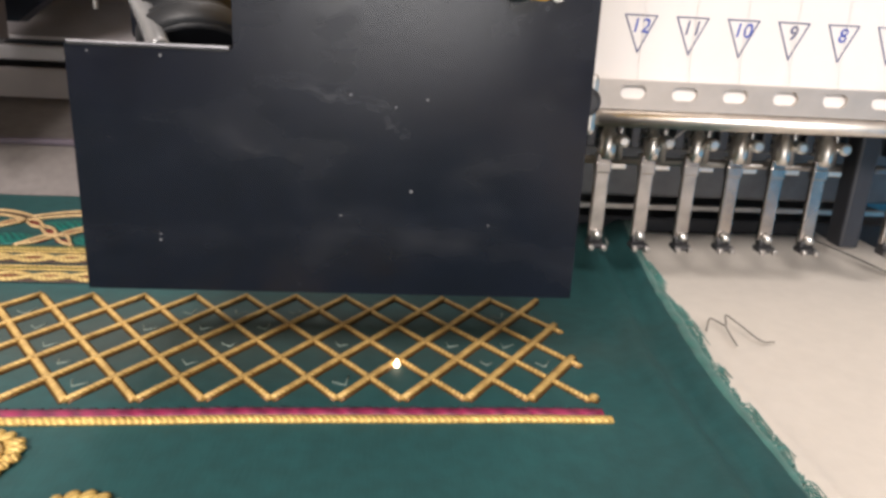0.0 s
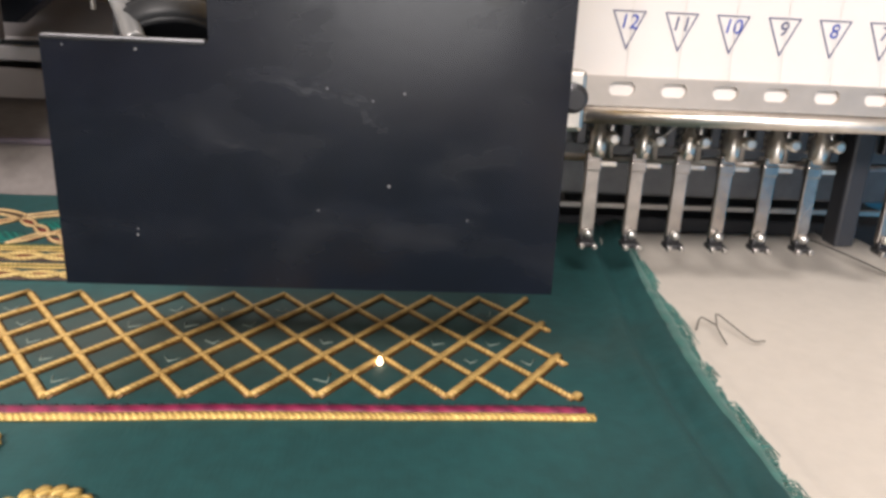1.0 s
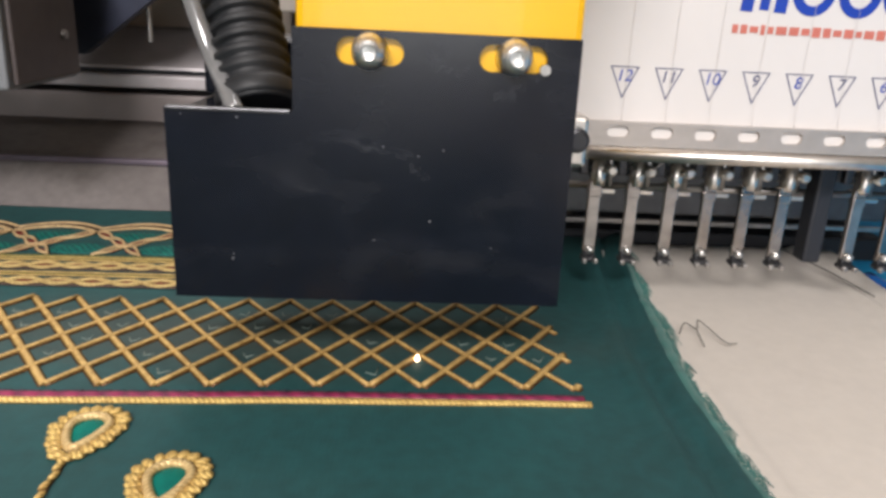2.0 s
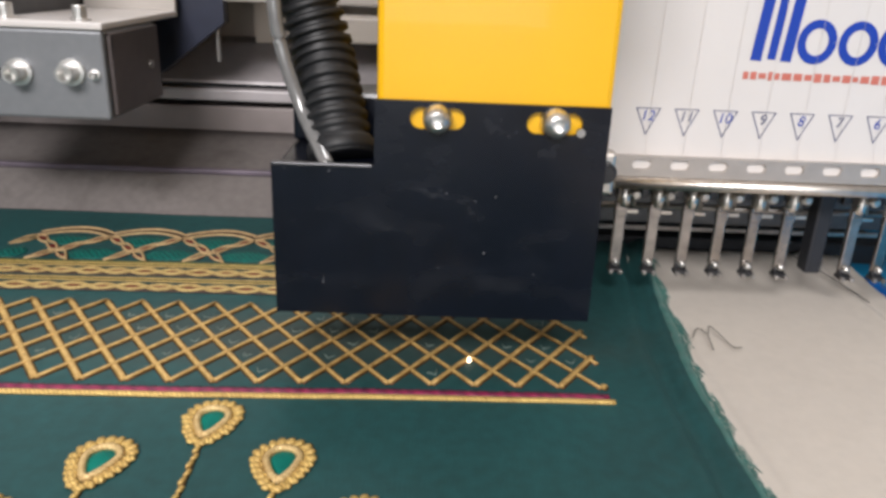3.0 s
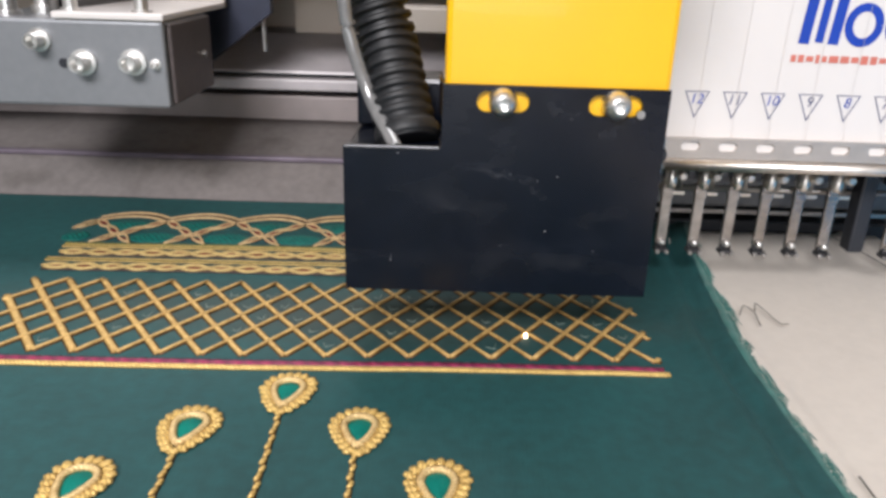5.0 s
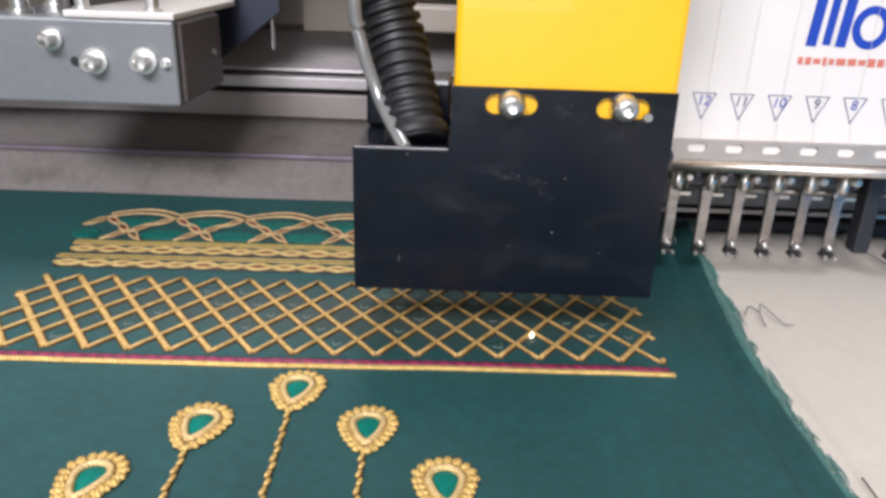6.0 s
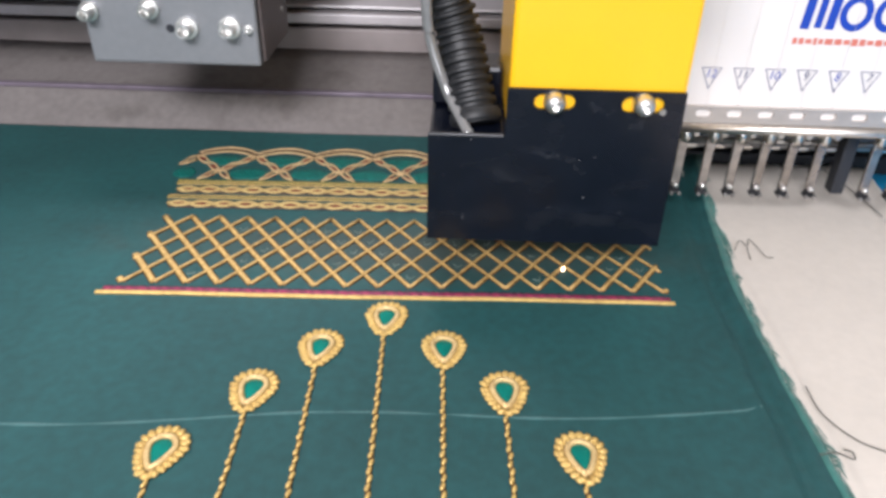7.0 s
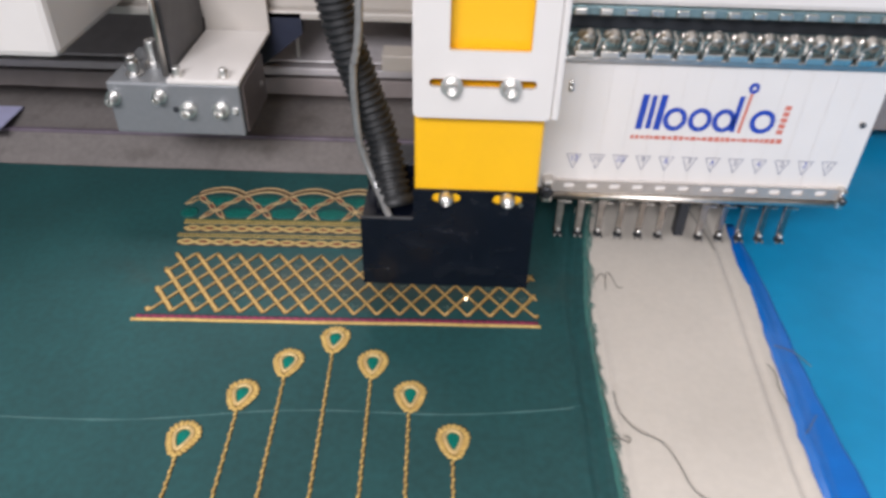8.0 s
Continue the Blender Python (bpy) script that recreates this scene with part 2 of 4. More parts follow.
l.new(stretch.outputs[0], smear.inputs["Vector"])
thin = n.new("ShaderNodeMapRange")
thin.inputs["From Min"].default_value, thin.inputs["From Max"].default_value = 0.60, 0.85
thin.inputs["To Max"].default_value = 0.03
l.new(smear.outputs["Fac"], thin.inputs["Value"])
wiped = n.new("ShaderNodeMapRange")
wiped.inputs["From Min"].default_value, wiped.inputs["From Max"].default_value = 0.50, 0.78
wiped.inputs["To Max"].default_value = 0.30
l.new(smear.outputs["Fac"], wiped.inputs["Value"])
duller = n.new("ShaderNodeMath")
l.new(bsdf.inputs["Roughness"].links[0].from_socket, duller.inputs[0])
l.new(wiped.outputs[0], duller.inputs[1])
top = n.new("ShaderNodeMath")
top.operation = "MAXIMUM"
half = n.new("ShaderNodeMath")
half.operation = "MULTIPLY"
half.inputs[1].default_value = 0.55
l.new(less.outputs[0], half.inputs[0])
l.new(half.outputs[0], top.inputs[0])
l.new(thin.outputs[0], top.inputs[1])


def wipe_mark(x, z, half_long, half_wide, degrees, strength):
    """A dry wipe mark on the front of the cover: torn streaks inside an oval."""
    at = n.new("ShaderNodeMapping")
    at.vector_type = "TEXTURE"
    at.inputs["Location"].default_value = (x, 0, z)
    at.inputs["Rotation"].default_value = (0, radians(degrees), 0)
    at.inputs["Scale"].default_value = (half_long, 1, half_wide)
    l.new(co.outputs["Object"], at.inputs["Vector"])
    size_of = n.new("ShaderNodeVectorMath")
    size_of.operation = "LENGTH"
    l.new(at.outputs[0], size_of.inputs[0])
    inside = n.new("ShaderNodeMapRange")
    inside.inputs["From Min"].default_value, inside.inputs["From Max"].default_value = 1.0, 0.2
    l.new(size_of.outputs["Value"], inside.inputs["Value"])
    torn = n.new("ShaderNodeTexNoise")
    torn.inputs["Scale"].default_value, torn.inputs["Detail"].default_value, torn.inputs["Distortion"].default_value = 2.2, 8, 0.8
    l.new(at.outputs[0], torn.inputs["Vector"])
    keep = n.new("ShaderNodeMapRange")
    keep.inputs["From Min"].default_value, keep.inputs["From Max"].default_value = 0.46, 0.72
    keep.inputs["To Max"].default_value = strength
    l.new(torn.outputs["Fac"], keep.inputs["Value"])
    both = n.new("ShaderNodeMath")
    both.operation = "MULTIPLY"
    l.new(inside.outputs[0], both.inputs[0])
    l.new(keep.outputs[0], both.inputs[1])
    return both.outputs[0]


for mark in ((0.042, 0.0566, 0.0110, 0.0024, 12, 0.075), (0.0515, 0.0520, 0.0040, 0.0022, 40, 0.055), (0.070, 0.0700, 0.0090, 0.0050, -35, 0.045), (0.056, 0.0745, 0.0070, 0.0045, 20, 0.045), (0.030, 0.0470, 0.0080, 0.0014, 8, 0.05)):
    more = n.new("ShaderNodeMath")
    more.operation = "MAXIMUM"
    l.new(top.outputs[0], more.inputs[0])
    l.new(wipe_mark(*mark), more.inputs[1])
    top = more
matt = n.new("ShaderNodeMath")
matt.operation = "MULTIPLY_ADD"
matt.inputs[1].default_value = 1.6
l.new(top.outputs[0], matt.inputs[0])
l.new(duller.outputs[0], matt.inputs[2])
l.new(matt.outputs[0], bsdf.inputs["Roughness"])
dusty = n.new("ShaderNodeMix")
dusty.data_type = "RGBA"
dusty.inputs["B"].default_value = (0.30, 0.30, 0.31, 1)
l.new(top.outputs[0], dusty.inputs["Factor"])
l.new(base, dusty.inputs["A"])
l.new(dusty.outputs["Result"], bsdf.inputs["Base Color"])

# brown laser soot on the green cloth round the cut lattice
n, l = GREEN.node_tree.nodes, GREEN.node_tree.links
bsdf = n["Principled BSDF"]
base = bsdf.inputs["Base Color"].links[0].from_socket
co = n.new("ShaderNodeTexCoord")
area = n.new("ShaderNodeVectorMath")
area.operation = "SUBTRACT"
area.inputs[1].default_value = (-0.014, 0.0275, 0)
l.new(co.outputs["Object"], area.inputs[0])
scaled = n.new("ShaderNodeVectorMath")
scaled.operation = "MULTIPLY"
scaled.inputs[1].default_value = (1 / 0.125, 1 / 0.027, 0)
l.new(area.outputs[0], scaled.inputs[0])
grain = n.new("ShaderNodeTexNoise")
grain.inputs["Scale"].default_value, grain.inputs["Detail"].default_value = 70, 6
l.new(co.outputs["Object"], grain.inputs["Vector"])
far = n.new("ShaderNodeVectorMath")
far.operation = "LENGTH"
l.new(scaled.outputs[0], far.inputs[0])
rough_edge = n.new("ShaderNodeMath")
rough_edge.operation = "MULTIPLY_ADD"
rough_edge.inputs[1].default_value = 0.9
l.new(grain.outputs["Fac"], rough_edge.inputs[0])
l.new(far.outputs["Value"], rough_edge.inputs[2])
soot = n.new("ShaderNodeMapRange")
soot.inputs["From Min"].default_value, soot.inputs["From Max"].default_value = 0.7, 1.55
soot.inputs["To Min"].default_value, soot.inputs["To Max"].default_value = 0.55, 0.0
l.new(rough_edge.outputs[0], soot.inputs["Value"])
sooty = n.new("ShaderNodeMix")
sooty.data_type = "RGBA"
sooty.inputs["B"].default_value = (0.050, 0.046, 0.036, 1)
l.new(soot.outputs[0], sooty.inputs["Factor"])
l.new(base, sooty.inputs["A"])
l.new(sooty.outputs["Result"], bsdf.inputs["Base Color"])

# ---- building helpers ----


def thing(name, label, category, group="", kind="", at=(0, 0, 0)):
    ob = new(name)
    ob.location = at
    ob.empty_display_size = 0.01
    return tagged(ob, label, category, group, kind)


def mesh_of(name, bm, mat, smooth=False):
    me = bpy.data.meshes.new(name)
    bm.normal_update()
    bm.to_mesh(me)
    bm.free()
    if smooth:
        for p in me.polygons:
            p.use_smooth = True
    me.materials.append(mat)
    return me


def part(name, bm, mat, parent, label="", smooth=False):
    ob = new(name, mesh_of(name, bm, mat, smooth))
    ob.parent = parent
    if label:
        tagged(ob, label)
    return ob


def whole(name, bm, mat, label, category, group="", kind="", smooth=False):
    return tagged(new(name, mesh_of(name, bm, mat, smooth)), label, category, group, kind)


def block(x0, x1, y0, y1, z0, z1, bevel=0.0, bm=None):
    bm = bm or bmesh.new()
    got = bmesh.ops.create_cube(bm, size=1.0)
    vs = got["verts"]
    bmesh.ops.transform(bm, matrix=Matrix.Translation(((x0 + x1) / 2, (y0 + y1) / 2, (z0 + z1) / 2)) @ Matrix.Diagonal((x1 - x0, y1 - y0, z1 - z0, 1)), verts=vs)
    if bevel:
        es = list({e for v in vs for e in v.link_edges})
        bmesh.ops.bevel(bm, geom=es, offset=bevel, segments=2, affect="EDGES", profile=0.5)
    return bm


def lathe(profile, m=None, steps=20, bm=None):
    """Turned body round its own z axis from (radius, height) pairs, then posed by m."""
    bm = bm or bmesh.new()
    rings = []
    for r, h in profile:
        ring = []
        for k in range(steps):
            a = 2 * math.pi * k / steps
            p = Vector((r * math.cos(a), r * math.sin(a), h))
            ring.append(bm.verts.new(m @ p if m else p))
        rings.append(ring)
    for a, b in zip(rings, rings[1:]):
        for k in range(steps):
            bm.faces.new((a[k], a[(k + 1) % steps], b[(k + 1) % steps], b[k]))
    bm.faces.new(list(reversed(rings[0])))
    bm.faces.new(rings[-1])
    return bm


def smooth_path(points, per=8):
    """Catmull-Rom curve through points."""
    ps = [Vector(p) for p in points]
    ps = [2 * ps[0] - ps[1], *ps, 2 * ps[-1] - ps[-2]]
    out = []
    for i in range(1, len(ps) - 2):
        a, b, c, d = ps[i - 1:i + 3]
        for k in range(per):
            t = k / per
            out.append(0.5 * (2 * b + (c - a) * t + (2 * a - 5 * b + 4 * c - d) * t * t + (3 * b - a - 3 * c + d) * t ** 3))
    out.append(ps[-2])
    return out


def cord(points, width, height, sides=8, bm=None, radii=None, closed=False):
    """A cord of elliptic section along points; UV u is the length in metres, v the way round."""
    bm = bm or bmesh.new()
    lay = bm.loops.layers.uv.verify()
    ps = [Vector(p) for p in points]
    rings, lengths, run = [], [], 0.0
    for i, p in enumerate(ps):
        if closed:
            d = ps[(i + 1) % len(ps)] - ps[i - 1]
        else:
            d = ps[min(i + 1, len(ps) - 1)] - ps[max(i - 1, 0)]
        d.normalize()
        side = d.cross(Vector((0, 0, 1)))
        if side.length < 0.2:
            side = d.cross(Vector((0, 1, 0)))
        side.normalize()
        up = side.cross(d)
        k = radii[i] if radii else 1.0
        if i:
            run += (p - ps[i - 1]).length
        lengths.append(run)
        rings.append([bm.verts.new(p + side * (math.cos(2 * math.pi * s / sides) * width / 2 * k) + up * (math.sin(2 * math.pi * s / sides) * height / 2 * k)) for s in range(sides)])
    pairs = list(zip(range(len(ps)), range(1, len(ps))))
    if closed:
        pairs.append((len(ps) - 1, 0))
    for i, j in pairs:
        for s in range(sides):
            f = bm.faces.new((rings[i][s], rings[i][(s + 1) % sides], rings[j][(s + 1) % sides], rings[j][s]))
            f.smooth = True
            end = lengths[j] if j else lengths[i] + (ps[0] - ps[i]).length
            for loop, (u, v) in zip(f.loops, ((lengths[i], s), (lengths[i], s + 1), (end, s + 1), (end, s))):
                loop[lay].uv = (u, v / sides * width * 2)
    if not closed:
        bm.faces.new(list(reversed(rings[0])))
        bm.faces.new(rings[-1])
    return bm


def sheet_with_holes(outer, holes, thick, m):
    """A plate cut to the outline, with holes through it; drawn in x, z of the plate and posed by m, its front at y = 0."""
    bm = bmesh.new()
    edges = []
    for loop in (outer, *holes):
        vs = [bm.verts.new((x, 0, z)) for x, z in loop]
        edges += [bm.edges.new((vs[i], vs[(i + 1) % len(vs)])) for i in range(len(vs))]
    got = bmesh.ops.triangle_fill(bm, use_beauty=True, use_dissolve=False, edges=edges)
    faces = [g for g in got["geom"] if isinstance(g, bmesh.types.BMFace)]
    ext = bmesh.ops.extrude_face_region(bm, geom=faces)
    bmesh.ops.translate(bm, vec=(0, thick, 0), verts=[g for g in ext["geom"] if isinstance(g, bmesh.types.BMVert)])
    bmesh.ops.recalc_face_normals(bm, faces=bm.faces)
    bmesh.ops.transform(bm, matrix=m, verts=bm.verts)
    return bm


def rounded(x0, x1, z0, z1, r, n=5):
    out = []
    for cx, cz, a0 in ((x1 - r, z1 - r, 0), (x0 + r, z1 - r, 90), (x0 + r, z0 + r, 180), (x1 - r, z0 + r, 270)):
        for k in range(n + 1):
            a = radians(a0 + 90 * k / n)
            out.append((cx + r * math.cos(a), cz + r * math.sin(a)))
    return out


FRONT = pose(0, 0, 0, 90)  # turns a lathe so that its axis points to -y


def socket_bolt(parent, x, y, z, r, h, dome=False, mat=None, up=False, name="bolt"):
    """Cap screw with a socket; its head stands out of the face at y (or of the top at z when up)."""
    turn = Matrix.Identity(4) if up else FRONT
    if dome:
        prof = [(r, 0), (r, h * 0.3), (r * 0.95, h * 0.55), (r * 0.82, h * 0.78), (r * 0.62, h * 0.92), (r * 0.42, h), (r * 0.36, h * 0.98), (r * 0.32, h * 0.7), (0.0001, h * 0.68)]
    else:
        prof = [(r * 1.45, 0), (r * 1.45, h * 0.18), (r, h * 0.2), (r, h * 0.92), (r * 0.92, h), (r * 0.64, h), (r * 0.62, h * 0.35), (0.0001, h * 0.33)]
    return part(name, lathe(prof, pose(x, y, z) @ turn, 18), mat or BRUSHED, parent, smooth=False)


# ---- room ----
X0, X1, Y0, Y1, ZF, ZC = -3.0, 3.2, -3.2, 3.0, -0.86, 2.1
whole("floor", block(X0, X1, Y0, Y1, ZF - 0.1, ZF), CONCRETE, "plain grey concrete workshop floor", "floor", kind="structure")
whole("ceiling", block(X0, X1, Y0, Y1, ZC, ZC + 0.1), PLASTER, "plain off-white plaster ceiling", "ceiling", kind="structure")
for nm, box in (("wall_north", (X0, X1, Y1, Y1 + 0.1, ZF, ZC)), ("wall_west", (X0 - 0.1, X0, Y0, Y1, ZF, ZC)), ("wall_east", (X1, X1 + 0.1, Y0, Y1, ZF, ZC))):
    whole(nm, block(*box), PLASTER, "plain off-white plastered workshop wall", "wall", kind="structure")

# the wall behind the operator gets an unseen window, added round the glare lamp
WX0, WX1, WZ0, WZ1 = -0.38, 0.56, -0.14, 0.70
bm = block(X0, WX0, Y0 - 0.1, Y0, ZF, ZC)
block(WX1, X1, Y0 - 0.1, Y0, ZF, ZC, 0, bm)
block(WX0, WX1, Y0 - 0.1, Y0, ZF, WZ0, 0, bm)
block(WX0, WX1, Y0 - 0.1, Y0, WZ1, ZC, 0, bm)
whole("wall_south", bm, PLASTER, "plain off-white plastered workshop wall with an added opening", "wall", kind="structure")
added_window = thing("added_window", "added unseen white-framed opening round the added lamp", "window", kind="structure")
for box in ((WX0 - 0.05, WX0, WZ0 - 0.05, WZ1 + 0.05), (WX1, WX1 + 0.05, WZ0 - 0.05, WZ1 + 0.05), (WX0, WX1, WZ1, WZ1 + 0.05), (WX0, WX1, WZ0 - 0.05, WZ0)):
    part("added_window_frame", block(box[0], box[1], Y0 + 0.001, Y0 + 0.02, box[2], box[3], 0.003), WHITE, added_window)

# ---- machine table ----
table = thing("machine_table", "long grey machine table under the stretched cloths", "table")
part("table_top", block(-1.2, 1.2, -0.5, 1.0, -0.05, -0.012, 0.003), DARK, table)
for lx in (-1.1, 1.1):
    for ly in (-0.42, 0.9):
        part("leg", block(lx - 0.03, lx + 0.03, ly - 0.03, ly + 0.03, ZF, -0.05, 0.003), DARK_STEEL, table)

# blue cover sheet on the table
OFF_X, OFF_Y = 0.0268, 0.0005


def sheet(x0, x1, y0, y1, nx, ny, height, thick, edge=None):
    """A thick cloth; height(x, y) gives its top, edge(y) moves its right edge."""
    bm = bmesh.new()
    top, low = [], []
    for j in range(ny + 1):
        y = y0 + (y1 - y0) * j / ny
        shift = edge(y) if edge else 0.0
        rt, rl = [], []
        for i in range(nx + 1):
            x = x0 + (x1 + shift - x0) * i / nx
            h = height(x, y)
            rt.append(bm.verts.new((x, y, h)))
            rl.append(bm.verts.new((x, y, h - thick)))
        top.append(rt)
        low.append(rl)
    for j in range(ny):
        for i in range(nx):
            bm.faces.new((top[j][i], top[j][i + 1], top[j + 1][i + 1], top[j + 1][i])).smooth = True
            bm.faces.new((low[j][i], low[j + 1][i], low[j + 1][i + 1], low[j][i + 1]))
    for j in range(ny):
        bm.faces.new((top[j][0], top[j + 1][0], low[j + 1][0], low[j][0]))
        bm.faces.new((top[j][nx], low[j][nx], low[j + 1][nx], top[j + 1][nx]))
    for i in range(nx):
        bm.faces.new((top[0][i], low[0][i], low[0][i + 1], top[0][i + 1]))
        bm.faces.new((top[ny][i], top[ny][i + 1], low[ny][i + 1], low[ny][i]))
    return bm


whole("blue_table_cover", sheet(0.10, 0.9, -0.45, 0.75, 60, 60, lambda x, y: -0.0065 + 0.0012 * noise.noise((x * 9, y * 7, 3)), 0.002), BLUE, "smooth bright blue vinyl cover spread on the machine table", "table cover", smooth=True)

WHITE_R = 0.1850 + OFF_X


def white_lean(y):
    return 0.07 * (y - OFF_Y)



def white_top(x, y):
    h = -0.0016 + 0.0004 * noise.noise((x * 25, y * 18, 0))
    d = x - (WHITE_R - 0.0125 + 0.3 * white_lean(y) + 0.003 * math.sin(y * 14))
    h += 0.0016 * math.exp(-(d / 0.0022) ** 2) - 0.0009 * math.exp(-((d - 0.0045) / 0.002) ** 2)
    d2 = x - (WHITE_R - 0.0875)
    h += 0.0008 * math.exp(-(d2 / 0.002) ** 2)
    return h


white_cloth = thing("backing_cloth", "cream-white cotton backing cloth with a stitched seam, beside the green cloth", "cloth")
part("cotton_sheet", sheet(0.02, WHITE_R, -0.44, 0.124, 190, 90, white_top, 0.0012, lambda y: white_lean(y) + 0.0025 * noise.noise((y * 22, 1, 0)) + 0.0012 * noise.noise((y * 120, 5, 0))), COTTON, white_cloth)

film = sheet(WHITE_R - 0.012, WHITE_R + 0.0135, -0.44, 0.10, 16, 120, lambda x, y: -0.0030 + 0.0022 * math.exp(-((x - WHITE_R - white_lean(y) - 0.004) / 0.003) ** 2) * (0.7 + 0.6 * noise.noise((x * 60, y * 30, 7))), 0.0004, lambda y: 0.0025 * noise.noise((y * 14, 3, 0)) + 0.0015 * noise.noise((y * 40, 9, 0)))
whole("blue_film_strip", film, BLUE_FILM, "crinkled deep blue plastic film strip along the cloth edge", "plastic film")

# ---- green embroidered cloth ----
CLOTH_R = 0.0925 + OFF_X
cloth = thing("embroidered_cloth", "dark green silk cloth with gold embroidery, frayed at its edge", "cloth")


def crease(u):
    """The line of the shallow fold across the cloth."""
    return -0.0755 + 0.0135 * (u + 0.20) / 0.2 + 0.002 * math.sin(u * 40)


def edge_base(y):
    """The cut edge bends outwards towards the rear."""
    return 0.0125 * max(0.0, (y - OFF_Y) / 0.1) ** 1.5


def green_top(x, y):
    h = 0.0004 * noise.noise((x * 14, y * 12, 0)) + 0.00012 * noise.noise((x * 60, y * 50, 4))
    e = CLOTH_R + edge_base(y) - x
    wob = 0.0015 * noise.noise((y * 25, 2, 0))
    h += 0.0022 * math.exp(-((e - 0.0035) / 0.0028) ** 2) - 0.0011 * math.exp(-((e - 0.0088 + wob) / 0.0011) ** 2) + 0.0016 * math.exp(-((e - 0.0130 + wob) / 0.0024) ** 2)
    return h


def cloth_edge(y):
    return edge_base(y) + 0.0018 * noise.noise((y * 16, 0, 0)) + 0.0008 * noise.noise((y * 90, 3, 0))


part("fabric", sheet(-0.45, CLOTH_R, -0.36, 0.142, 330, 420, green_top, 0.0006, cloth_edge), GREEN, cloth)

pts = [(CLOTH_R + cloth_edge(y) - 0.0012, y, green_top(CLOTH_R + edge_base(y) - 0.0012, y) + 0.0002) for y in [-0.43 + 0.57 * k / 400 for k in range(401)]]
part("selvedge", cord(pts, 0.0032, 0.0011, 8, None, [0.85 + 0.45 * noise.noise((k * 0.31, 6, 0)) for k in range(401)]), GREEN_EDGE, cloth, "pale green selvedge")
# pale cord on the fold: the highlight of the crease put into its colour
pts = [(x, crease(x - OFF_X - 0.066) + OFF_Y, green_top(x, crease(x - OFF_X - 0.066) + OFF_Y)) for x in [-0.30 + (CLOTH_R - 0.012 + 0.30) * k / 160 for k in range(161)]]
part("pressed_crease", cord(pts, 0.0011, 0.0005, 6, None, [max(0.15, 0.75 + 0.9 * noise.noise((k * 0.17, 2, 0))) for k in range(161)]), CREASE, cloth, "pressed crease with its highlight painted pale")
bm = bmesh.new()
rng = random.Random(5)
for k in range(900):
    y = -0.2 + 0.33 * k / 900 + rng.uniform(-0.0006, 0.0006)
    x = CLOTH_R + cloth_edge(y)
    ln = rng.uniform(0.0008, 0.0036) * (1.2 if noise.noise((y * 60, 8, 0)) > 0 else 0.6)
    cord([(x - 0.0015, y, 0.0012), (x + ln * 0.5, y + rng.uniform(-0.001, 0.0005), 0.0011 + rng.uniform(0, 0.0005)), (x + ln, y + rng.uniform(-0.0024, 0.0008), -0.0008)], 0.00030, 0.00022, 4, bm)
tagged(part("frayed_fringe", bm, GREEN_EDGE, cloth, "loose pale green threads of the frayed edge"), kind="stuff")

# embroidery lies in its own frame: u along the border line, v across it
EMB = pose(0.0663 + OFF_X, -0.0052 + OFF_Y, 0.0004, 0, 0, 1.466)


def emb(points, lift=0.0):
    return [EMB @ Vector((u, v, lift)) for u, v in points]


def on_cloth(points, lift=0.0004):
    out = []
    for p in points:
        out.append(Vector((p[0], p[1], green_top(p[0], p[1]) + lift)))
    return out


def straight(a, b, n):
    return [(a[0] + (b[0] - a[0]) * k / n, a[1] + (b[1] - a[1]) * k / n) for k in range(n + 1)]


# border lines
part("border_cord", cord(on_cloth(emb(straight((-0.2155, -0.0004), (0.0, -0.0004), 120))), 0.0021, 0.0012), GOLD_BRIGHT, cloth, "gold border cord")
part("border_cord", cord(on_cloth(emb(straight((-0.2135, 0.0019), (-0.0012, 0.0019), 120))), 0.0026, 0.0012), MAGENTA, cloth, "magenta border cord")

for k in range(70):
    ua = -0.2125 + 0.00302 * k
    part("teal_stitch", cord(on_cloth(emb([(ua, 0.0036), (ua + 0.0010, 0.0039), (ua + 0.0020, 0.0037)]), 0.0002), 0.0009, 0.0007, 5), TEAL, cloth)

# lattice of crossing satin strands
PITCH, V0, V1, UB = 0.01213, 0.0066, 0.0570, -0.0020
U0, U1 = UB - 17 * PITCH, UB
SLOPE = (V1 - V0) / (3 * PITCH)
for k in range(-3, 21):
    ub = UB - PITCH * k
    for sense in (1, -1):
        # the strand rises from (ub, V0) to a point three cells along, cut off at the ends of the band with a short tail
        tail = 0.0011 if sense == 1 else 0.0019
        lo, hi = max(min(ub, ub + sense * 3 * PITCH), U0 - tail), min(max(ub, ub + sense * 3 * PITCH), U1 + tail)
        if hi - lo < (0.0008 if k in (0, 17) else 0.004):
            continue
        a, b = [(u, V0 + sense * (u - ub) * SLOPE) for u in ((lo, hi) if sense == 1 else (hi, lo))]
        pts = on_cloth(emb(straight(a, b, 14)), 0.00035 if sense == -1 else 0.00065)
        # the satin is wider on one set of strands at each end of the band
        along = min(1.0, max(0.0, k / 17))
        wide = 0.0011 + 0.0016 * max(0.0, along - 0.25) / 0.75 if sense == -1 else 0.0019 - 0.0008 * min(1.0, along / 0.4)
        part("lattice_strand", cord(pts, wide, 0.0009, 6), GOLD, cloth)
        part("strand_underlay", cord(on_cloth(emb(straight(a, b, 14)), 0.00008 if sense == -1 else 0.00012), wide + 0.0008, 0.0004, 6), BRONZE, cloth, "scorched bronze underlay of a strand")

